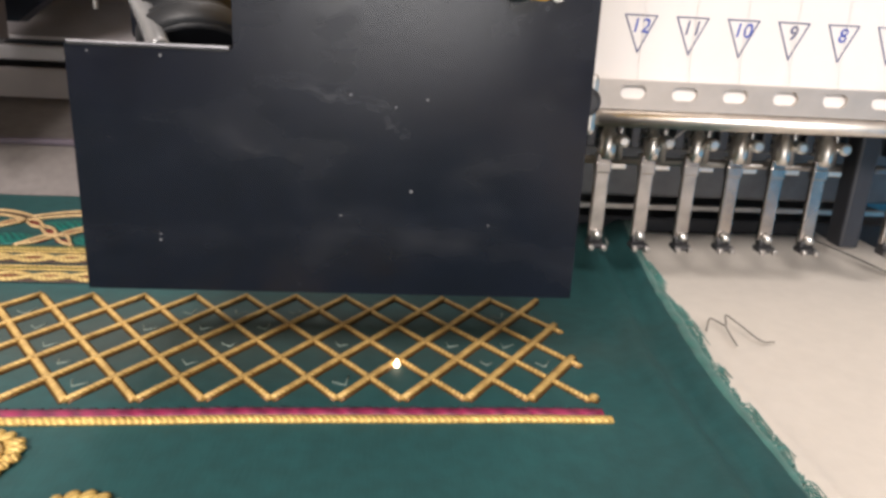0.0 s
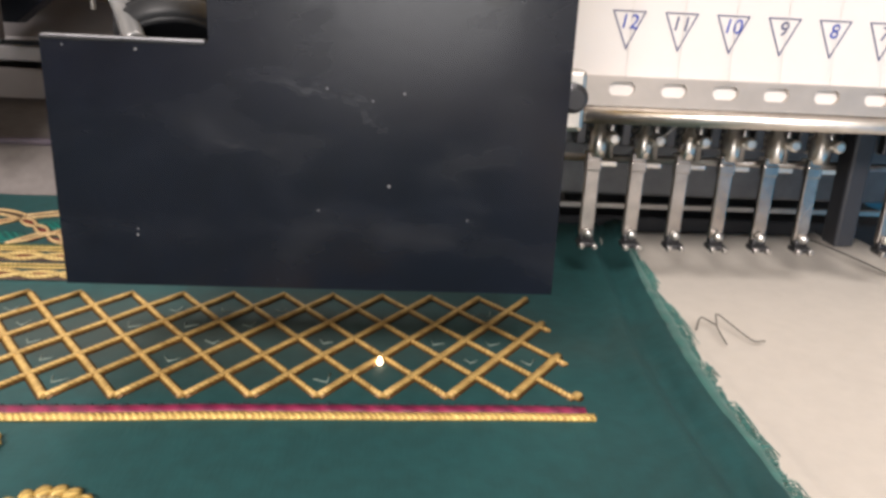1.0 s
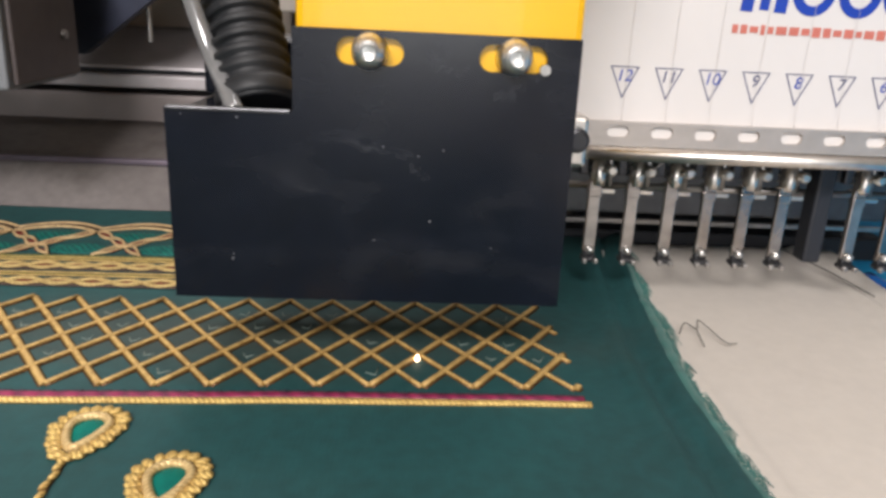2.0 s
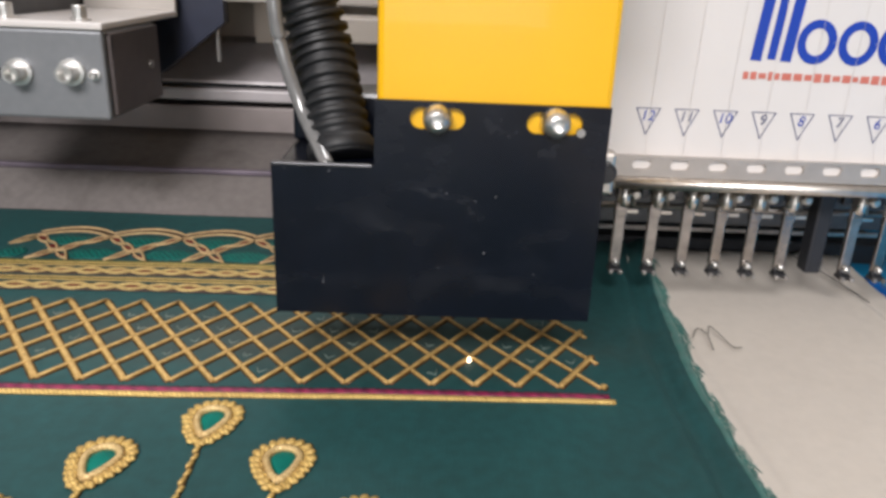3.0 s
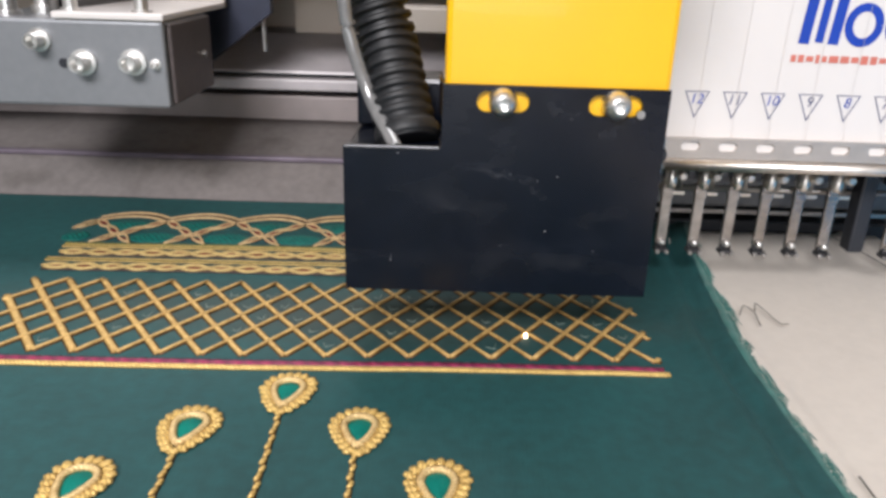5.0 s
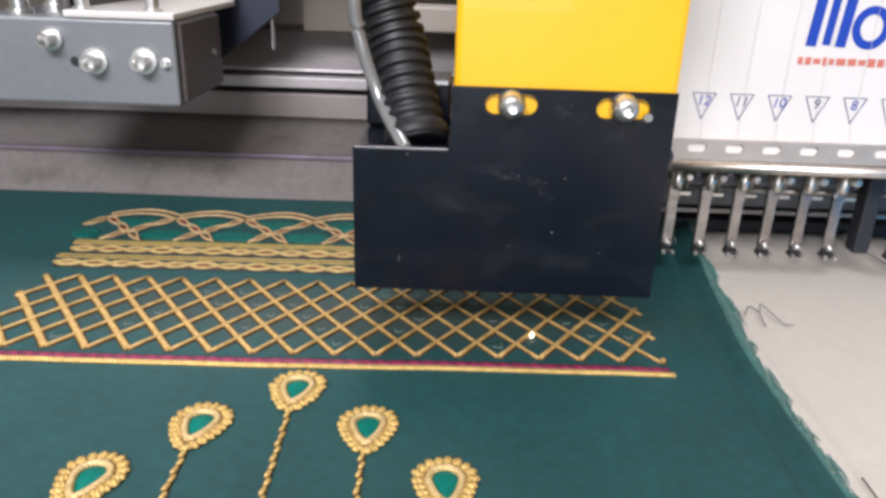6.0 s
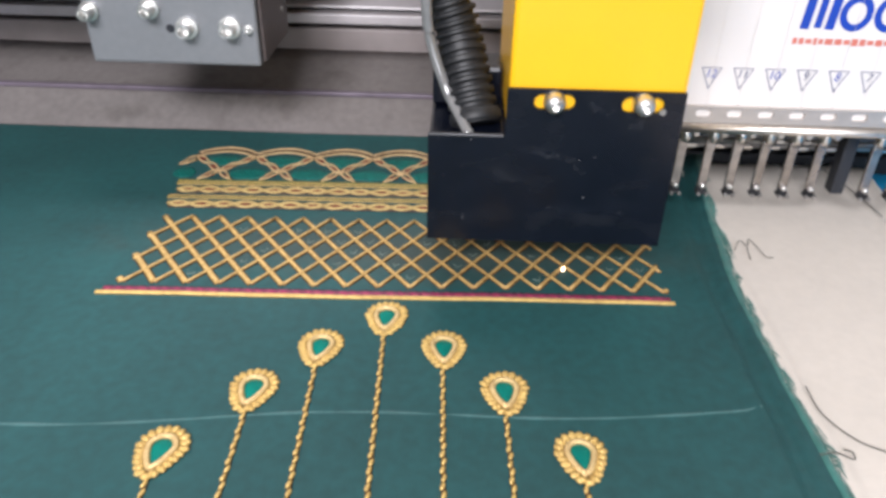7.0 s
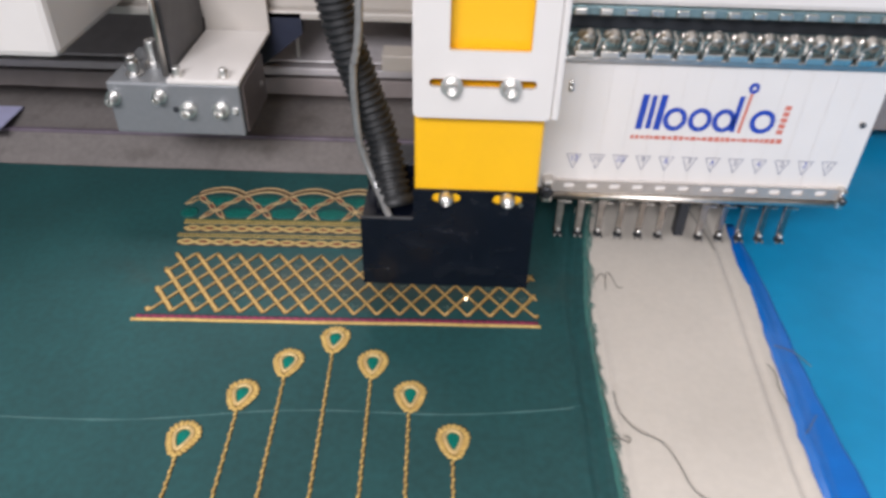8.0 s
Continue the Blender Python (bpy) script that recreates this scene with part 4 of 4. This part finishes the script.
# corrugated hose
bm = bmesh.new()
path = smooth_path([(0.0165, 0.0130, 0.0610), (0.0118, 0.0235, 0.0780), (0.0080, 0.0300, 0.0910), (0.0000, 0.0330, 0.1150), (-0.0068, 0.0340, 0.1370), (-0.0120, 0.0350, 0.1600), (-0.0180, 0.0350, 0.2100), (-0.0200, 0.0350, 0.2900)], 22)
rad, run = [], 0.0
fine_path = []
for a, b in zip(path, path[1:]):
    for k in range(3):
        fine_path.append(a.lerp(b, k / 3))
for i, p in enumerate(fine_path):
    if i:
        run += (p - fine_path[i - 1]).length
    w = math.sin(2 * math.pi * run / 0.0036)
    rad.append(1.0 + 0.09 * (1 if w > 0.25 else (-1 if w < -0.25 else w / 0.25)))
cord(fine_path, 0.0160, 0.0160, 20, bm, rad)
hose = thing("corrugated_hose", "black corrugated hose running up from the laser head", "hose")
part("hose_body", bm, RUBBER, hose)
turn = (Vector(path[6]) - Vector(path[0])).to_track_quat("Z", "Y").to_matrix().to_4x4()
part("hose_collar", lathe([(0.0090, 0), (0.0092, 0.001), (0.0092, 0.003), (0.0084, 0.004)], Matrix.Translation(path[0] + Vector((0, 0, 0.0008))) @ turn, 32), RUBBER, hose, smooth=True)
whole("air_tube", cord(smooth_path([(0.0140, 0.0020, 0.0620), (0.0095, 0.0110, 0.0670), (0.0052, 0.0170, 0.0735), (0.0002, 0.0200, 0.0870), (-0.0018, 0.0200, 0.1000), (-0.0025, 0.0200, 0.1280), (0.0017, 0.0200, 0.1610), (0.0050, 0.0200, 0.2900)], 12), 0.0038, 0.0038, 12), TUBE, "thin clear grey air tube beside the hose", "air tube")

# ---- embroidery head ----
PY = 0.0540
eh = thing("embroidery_head", "white twelve-needle embroidery head with chrome presser feet", "embroidery head")
part("case", block(0.0880, 0.2570, PY + 0.0021, 0.150, 0.0520, 0.1220, 0.002), CREAM, eh)
face = part("face_plate", sheet_with_holes(rounded(0.0868, 0.2585, 0.0500, 0.1232, 0.002), [], 0.0020, pose(0, PY, 0)), WHITE, eh, "white enamelled face plate")
part("upper_housing", block(0.0880, 0.300, 0.0620, 0.170, 0.1478, 0.30, 0.003), WHITE, eh)
# dark bar stands in for the shade inside the slot
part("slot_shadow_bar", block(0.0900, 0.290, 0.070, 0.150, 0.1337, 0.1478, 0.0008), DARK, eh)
part("upper_guide_strip", block(0.0900, 0.290, 0.0630, 0.0690, 0.1428, 0.1476, 0.0006), TEAL_STEEL, eh)
for i in range(15):
    part("upper_guide_tab", block(0.1000 + 0.0123 * i, 0.1062 + 0.0123 * i, 0.0612, 0.0632, 0.1434, 0.1466, 0.0006), STEEL, eh)


def glyphs(text, size, shear=0.15):
    cu = bpy.data.curves.new("glyphs", "FONT")
    cu.body, cu.size, cu.align_x, cu.align_y, cu.shear, cu.extrude = text, size, "CENTER", "CENTER", shear, 0.00004
    ob = bpy.data.objects.new("glyphs", cu)
    scene.collection.objects.link(ob)
    me = bpy.data.meshes.new_from_object(ob.evaluated_get(bpy.context.evaluated_depsgraph_get()))
    bpy.data.objects.remove(ob)
    return me


for i in range(12):
    ax = 0.1082 + 0.01230 * i
    tri = [(ax - 0.0040, 0.0714), (ax + 0.0040, 0.0714), (ax, 0.0626)]
    ins = [(ax - 0.00355, 0.07115), (ax + 0.00355, 0.07115), (ax, 0.06335)]
    lab = part("needle_label", sheet_with_holes(tri, [ins], 0.0001, pose(0, PY - 0.0002, 0)), INK_DARK, face, "blue-outlined triangular needle label")
    me = glyphs(str(12 - i), 0.0046)
    me.materials.append(INK_BLUE if i % 2 == 0 else INK_DARK)
    num = new("label_number", me)
    num.parent = face
    num.matrix_basis = pose(ax, PY - 0.0002, 0.0688, 90)

# maker's mark as plain shapes: dark blue strokes, a red needle and pale red bars
LZ = 0.0872


def stroke(points, width, mat, name="mark_stroke"):
    pts = [(x, PY - 0.0001, z) for x, z in points]
    bm = bmesh.new()
    ps = [Vector(p) for p in pts]
    va, vb = [], []
    for i, p in enumerate(ps):
        d = (ps[min(i + 1, len(ps) - 1)] - ps[max(i - 1, 0)]).normalized()
        s = Vector((d.z, 0, -d.x)) * width / 2
        va.append(bm.verts.new(p + s))
        vb.append(bm.verts.new(p - s))
    fs = [bm.faces.new((va[i], va[i + 1], vb[i + 1], vb[i])) for i in range(len(ps) - 1)]
    ext = bmesh.ops.extrude_face_region(bm, geom=fs)
    bmesh.ops.translate(bm, vec=(0, -0.0001, 0), verts=[g for g in ext["geom"] if isinstance(g, bmesh.types.BMVert)])
    bmesh.ops.recalc_face_normals(bm, faces=bm.faces)
    part(name, bm, mat, face)


def ring_points(cx, cz, rx, rz, a0, a1, n=22):
    return [(cx + rx * math.cos(radians(a0 + (a1 - a0) * k / n)), cz + rz * math.sin(radians(a0 + (a1 - a0) * k / n))) for k in range(n + 1)]


for pts, w in (([(0.1392, LZ), (0.1405, LZ + 0.0195)], 0.0034), ([(0.1440, LZ + 0.0005), (0.1450, LZ + 0.0190)], 0.0026), ([(0.1485, LZ), (0.1498, LZ + 0.0195)], 0.0034),
               (ring_points(0.1572, LZ + 0.0062, 0.0048, 0.0054, 0, 360), 0.0026), (ring_points(0.1700, LZ + 0.0062, 0.0048, 0.0054, 0, 360), 0.0026),
               (ring_points(0.1822, LZ + 0.0062, 0.0046, 0.0054, 0, 360), 0.0026), ([(0.1876, LZ), (0.1886, LZ + 0.0200)], 0.0026),
               (ring_points(0.2020, LZ + 0.0062, 0.0052, 0.0054, 0, 360), 0.0026)):
    stroke(pts, w, INK_BLUE)
stroke(ring_points(0.1930, LZ + 0.0245, 0.0018, 0.0020, 0, 360), 0.0018, INK_BLUE)
stroke([(0.1912, LZ - 0.0005), (0.1927, LZ + 0.0215)], 0.0015, INK_RED)
for z in range(5):
    stroke([(0.2120 + z * 0.0002, LZ - 0.0005 + z * 0.0034), (0.2123 + z * 0.0002, LZ + 0.0020 + z * 0.0034)], 0.0032, INK_RED, "mark_bar")
xx = 0.1362
rng = random.Random(3)
while xx < 0.2150:
    w = rng.uniform(0.0012, 0.0030)
    stroke([(xx, LZ - 0.0046), (xx + w, LZ - 0.0046)], rng.uniform(0.0016, 0.0028), INK_RED, "mark_bar")
    xx += w + 0.0007

# threads running down the face
for i in range(12):
    ax = 0.1082 + 0.01230 * i + 0.0004
    part("needle_thread", cord([(ax + 0.0006, PY - 0.0006, 0.122), (ax + 0.0002, PY - 0.0008, 0.085), (ax, PY - 0.0012, 0.0625), (ax - 0.0004, PY - 0.0030, 0.0565)], 0.00011, 0.00011, 5), FINE_THREAD, eh)

# perforated guide strip and rod
holes = [rounded(0.1073 + 0.01232 * i - 0.0031, 0.1073 + 0.01232 * i + 0.0031, 0.0524, 0.0557, 0.0016, 5) for i in range(12)]
part("guide_strip", sheet_with_holes(rounded(0.0975, 0.2532, 0.0500, 0.0568, 0.0008, 3), holes, 0.0010, pose(0, PY - 0.0042, 0)), PLATED, eh, "perforated steel thread guide strip")
part("strip_pad", block(0.0990, 0.2517, PY - 0.0030, PY - 0.0002, 0.0508, 0.0562, 0.0003), PALE, eh, "white pad behind the guide strip")
part("guide_rod", lathe([(0.0001, 0), (0.0019, 0.0004), (0.0019, 0.1530), (0.0001, 0.1535)], pose(0.0985, PY - 0.0045, 0.0478, 0, 90, 0), 16), STEEL, eh, smooth=True)
part("rod_strip", block(0.0985, 0.2527, PY - 0.0030, PY + 0.0010, 0.0458, 0.0499, 0.0004), STEEL, eh)
part("end_clamp", block(0.0925, 0.0985, PY - 0.0070, PY + 0.004, 0.0440, 0.0580, 0.0012), STEEL, eh)
part("end_knob", lathe([(0.0034, 0), (0.0034, 0.003), (0.0022, 0.0034), (0.0022, 0.0050)], pose(0.0948, PY - 0.0070, 0.0520) @ FRONT, 18), DARK_STEEL, eh)
part("end_clamp", block(0.2527, 0.2567, PY - 0.0060, PY + 0.004, 0.0450, 0.0570, 0.0012), STEEL, eh)
part("end_knob", lathe([(0.0020, 0), (0.0020, 0.002), (0.0012, 0.0026)], pose(0.2545, PY - 0.0060, 0.0510) @ FRONT, 16), DARK_STEEL, eh)
part("corner_screw", lathe([(0.0016, 0), (0.0016, 0.001), (0.0006, 0.0014)], pose(0.2530, PY, 0.0935) @ FRONT, 12), DARK_STEEL, face)
for z in (0.1085, 0.1115):
    part("corner_screw", lathe([(0.0015, 0), (0.0015, 0.001), (0.0006, 0.0014)], pose(0.1020, PY, z) @ FRONT, 12), DULL_STEEL, face)

# presser feet with needle clamps
part("needle_bar_frame", block(0.0985, 0.2500, 0.074, 0.120, 0.0370, 0.0520, 0.001), GUN, eh)
for i in range(12):
    fx, fy = 0.1068 + 0.01185 * i, 0.0655
    if i == 6:
        part("active_needle_block", block(fx - 0.0030, fx + 0.0026, fy - 0.002, fy + 0.005, 0.0130, 0.0500, 0.0008), DARK, eh, "dark lowered needle block")
        continue
    bm = block(fx - 0.0019, fx + 0.0019, fy - 0.0006, fy + 0.0012, 0.0140, 0.0365, 0.0004)
    block(fx - 0.0021, fx + 0.0021, fy - 0.0010, fy + 0.0016, 0.0315, 0.0345, 0.0004, bm)
    foot = part("presser_foot", bm, FOOT_STEEL, eh, "polished presser foot")
    bm = block(fx - 0.0024, fx + 0.0024, fy - 0.0030, fy + 0.0012, 0.0112, 0.0128, 0.0005)
    block(fx - 0.0018, fx + 0.0018, fy - 0.0016, fy + 0.0012, 0.0126, 0.0146, 0.0005, bm)
    part("foot_shoe", bm, DARK_STEEL, foot, "dark worn shoe of the foot")
    for q in (-1, 1):
        part("foot_toe", block(fx + q * 0.0017 - 0.0007, fx + q * 0.0017 + 0.0007, fy - 0.0044, fy - 0.0026, 0.0110, 0.0126, 0.0004), DULL_STEEL, foot)
    part("foot_boss", lathe([(0.0013, 0), (0.0013, 0.0012), (0.0004, 0.0018)], pose(fx, fy - 0.0012, 0.0150) @ FRONT, 12), BRUSHED, foot, smooth=True)
    clamp = part("needle_clamp", lathe([(0.0022, 0), (0.0024, 0.002), (0.0024, 0.0065), (0.0016, 0.0072), (0.0016, 0.0150)], pose(fx + 0.0008, fy + 0.0006, 0.0352), 14), STEEL, eh, smooth=True)
    part("clamp_screw", lathe([(0.0016, 0), (0.0016, 0.0026), (0.0010, 0.0030)], pose(fx + 0.0036, fy - 0.0012, 0.0405) @ FRONT, 12), STEEL, clamp)
    part("clamp_arm", block(fx + 0.0014, fx + 0.0062, fy - 0.0004, fy + 0.0008, 0.0326, 0.0340, 0.0003), STEEL, clamp)
    part("spring_guide", block(fx - 0.0050, fx - 0.0022, fy + 0.001, fy + 0.004, 0.0380, 0.0440, 0.0005), DARK_STEEL, clamp)
    part("clamp_pin", lathe([(0.0010, 0), (0.0010, 0.0095), (0.0006, 0.0100)], pose(fx + 0.0047, fy + 0.0030, 0.0345), 10), DULL_STEEL, clamp, smooth=True)
    part("clamp_nut", lathe([(0.0018, 0), (0.0018, 0.0020)], pose(fx - 0.0032, fy - 0.0002, 0.0450), 6), BRUSHED, clamp)
    part("foot_spring", cord([(fx - 0.0004 + 0.0013 * math.cos(q * 0.9), fy + 0.0030 + 0.0013 * math.sin(q * 0.9), 0.0350 + 0.00028 * q) for q in range(44)], 0.0006, 0.0006, 5), DULL_STEEL, clamp)
    part("needle", lathe([(0.0001, 0), (0.00045, 0.002), (0.00045, 0.019)], pose(fx + 0.0004, fy + 0.0022, 0.0165), 8), STEEL, clamp)
part("needle_back_plate", block(0.0985, 0.2500, 0.112, 0.118, 0.0140, 0.0368, 0.001), GUN, eh)
part("foot_rod", lathe([(0.0011, 0), (0.0011, 0.149)], pose(0.0995, 0.0715, 0.0338, 0, 90, 0), 12), DULL_STEEL, eh, smooth=True)
part("stray_thread", cord(smooth_path([(0.1270, PY - 0.004, 0.0505), (0.1225, PY + 0.002, 0.0440), (0.1185, PY + 0.008, 0.0370)], 5), 0.0004, 0.0004, 5), FINE_THREAD, eh)

# thread guides along the top of the face
part("guide_rail", block(0.0960, 0.2900, PY - 0.0030, 0.075, 0.1234, 0.1268, 0.0008), DULL_STEEL, eh)
part("guide_back", block(0.0960, 0.2900, PY + 0.010, 0.080, 0.1268, 0.1336, 0.0008), TEAL_STEEL, eh)
for i in range(14):
    gx = 0.1060 + 0.01230 * i
    g = part("thread_guide", block(gx - 0.0052, gx + 0.0044, PY - 0.0044, PY + 0.002, 0.1266, 0.1300, 0.0005), STEEL, eh, "chrome thread guide")
    part("guide_spring", cord(smooth_path([(gx - 0.004, PY - 0.002, 0.130), (gx - 0.0046, PY - 0.005, 0.1345), (gx - 0.001, PY - 0.0065, 0.1385), (gx + 0.0028, PY - 0.004, 0.1360), (gx + 0.0030, PY + 0.001, 0.1315)], 6), 0.0012, 0.0012, 6), STEEL, g)
    part("guide_disc", lathe([(0.0030, 0), (0.0036, 0.0006), (0.0020, 0.0014), (0.0008, 0.0034)], pose(gx + 0.001, PY + 0.0005, 0.1360) @ pose(0, 0, 0, 70), 16), STEEL, g, smooth=True)
    part("guide_block", block(gx - 0.0060, gx + 0.0050, PY + 0.003, PY + 0.0095, 0.1270, 0.1335, 0.0006), TEAL_STEEL, g)
    part("guide_hook", cord(smooth_path([(gx + 0.0042, PY - 0.003, 0.1295), (gx + 0.0050, PY - 0.0055, 0.1330), (gx + 0.0058, PY - 0.003, 0.1365), (gx + 0.0050, PY + 0.002, 0.1385)], 5), 0.0010, 0.0010, 6), STEEL, g)
    part("guide_cap", lathe([(0.0022, 0), (0.0024, 0.001), (0.0016, 0.003), (0.0005, 0.0036)], pose(gx - 0.0010, PY + 0.006, 0.1335), 14), STEEL, g, smooth=True)
    part("guide_stud", lathe([(0.0013, 0), (0.0013, 0.0024), (0.0005, 0.003)], pose(gx - 0.0036, PY - 0.003, 0.1300), 10), STEEL, g, smooth=True)

# bed arm under the needles
arm = thing("hook_arm", "dark steel hook arm under the needle row", "machine arm")
part("arm_body", block(0.060, 0.245, 0.1265, 0.160, -0.012, 0.0030, 0.001), DARK, arm)
# light steel strip added for the highlight along the arm's edge
part("arm_edge_glint", block(0.060, 0.245, 0.1290, 0.1310, 0.0050, 0.0072, 0.0004), DULL_STEEL, arm, "bright strip standing in for the edge highlight")
part("arm_back", block(0.060, 0.25, 0.165, 0.200, -0.010, 0.0560, 0.001), DARK_STEEL, arm)
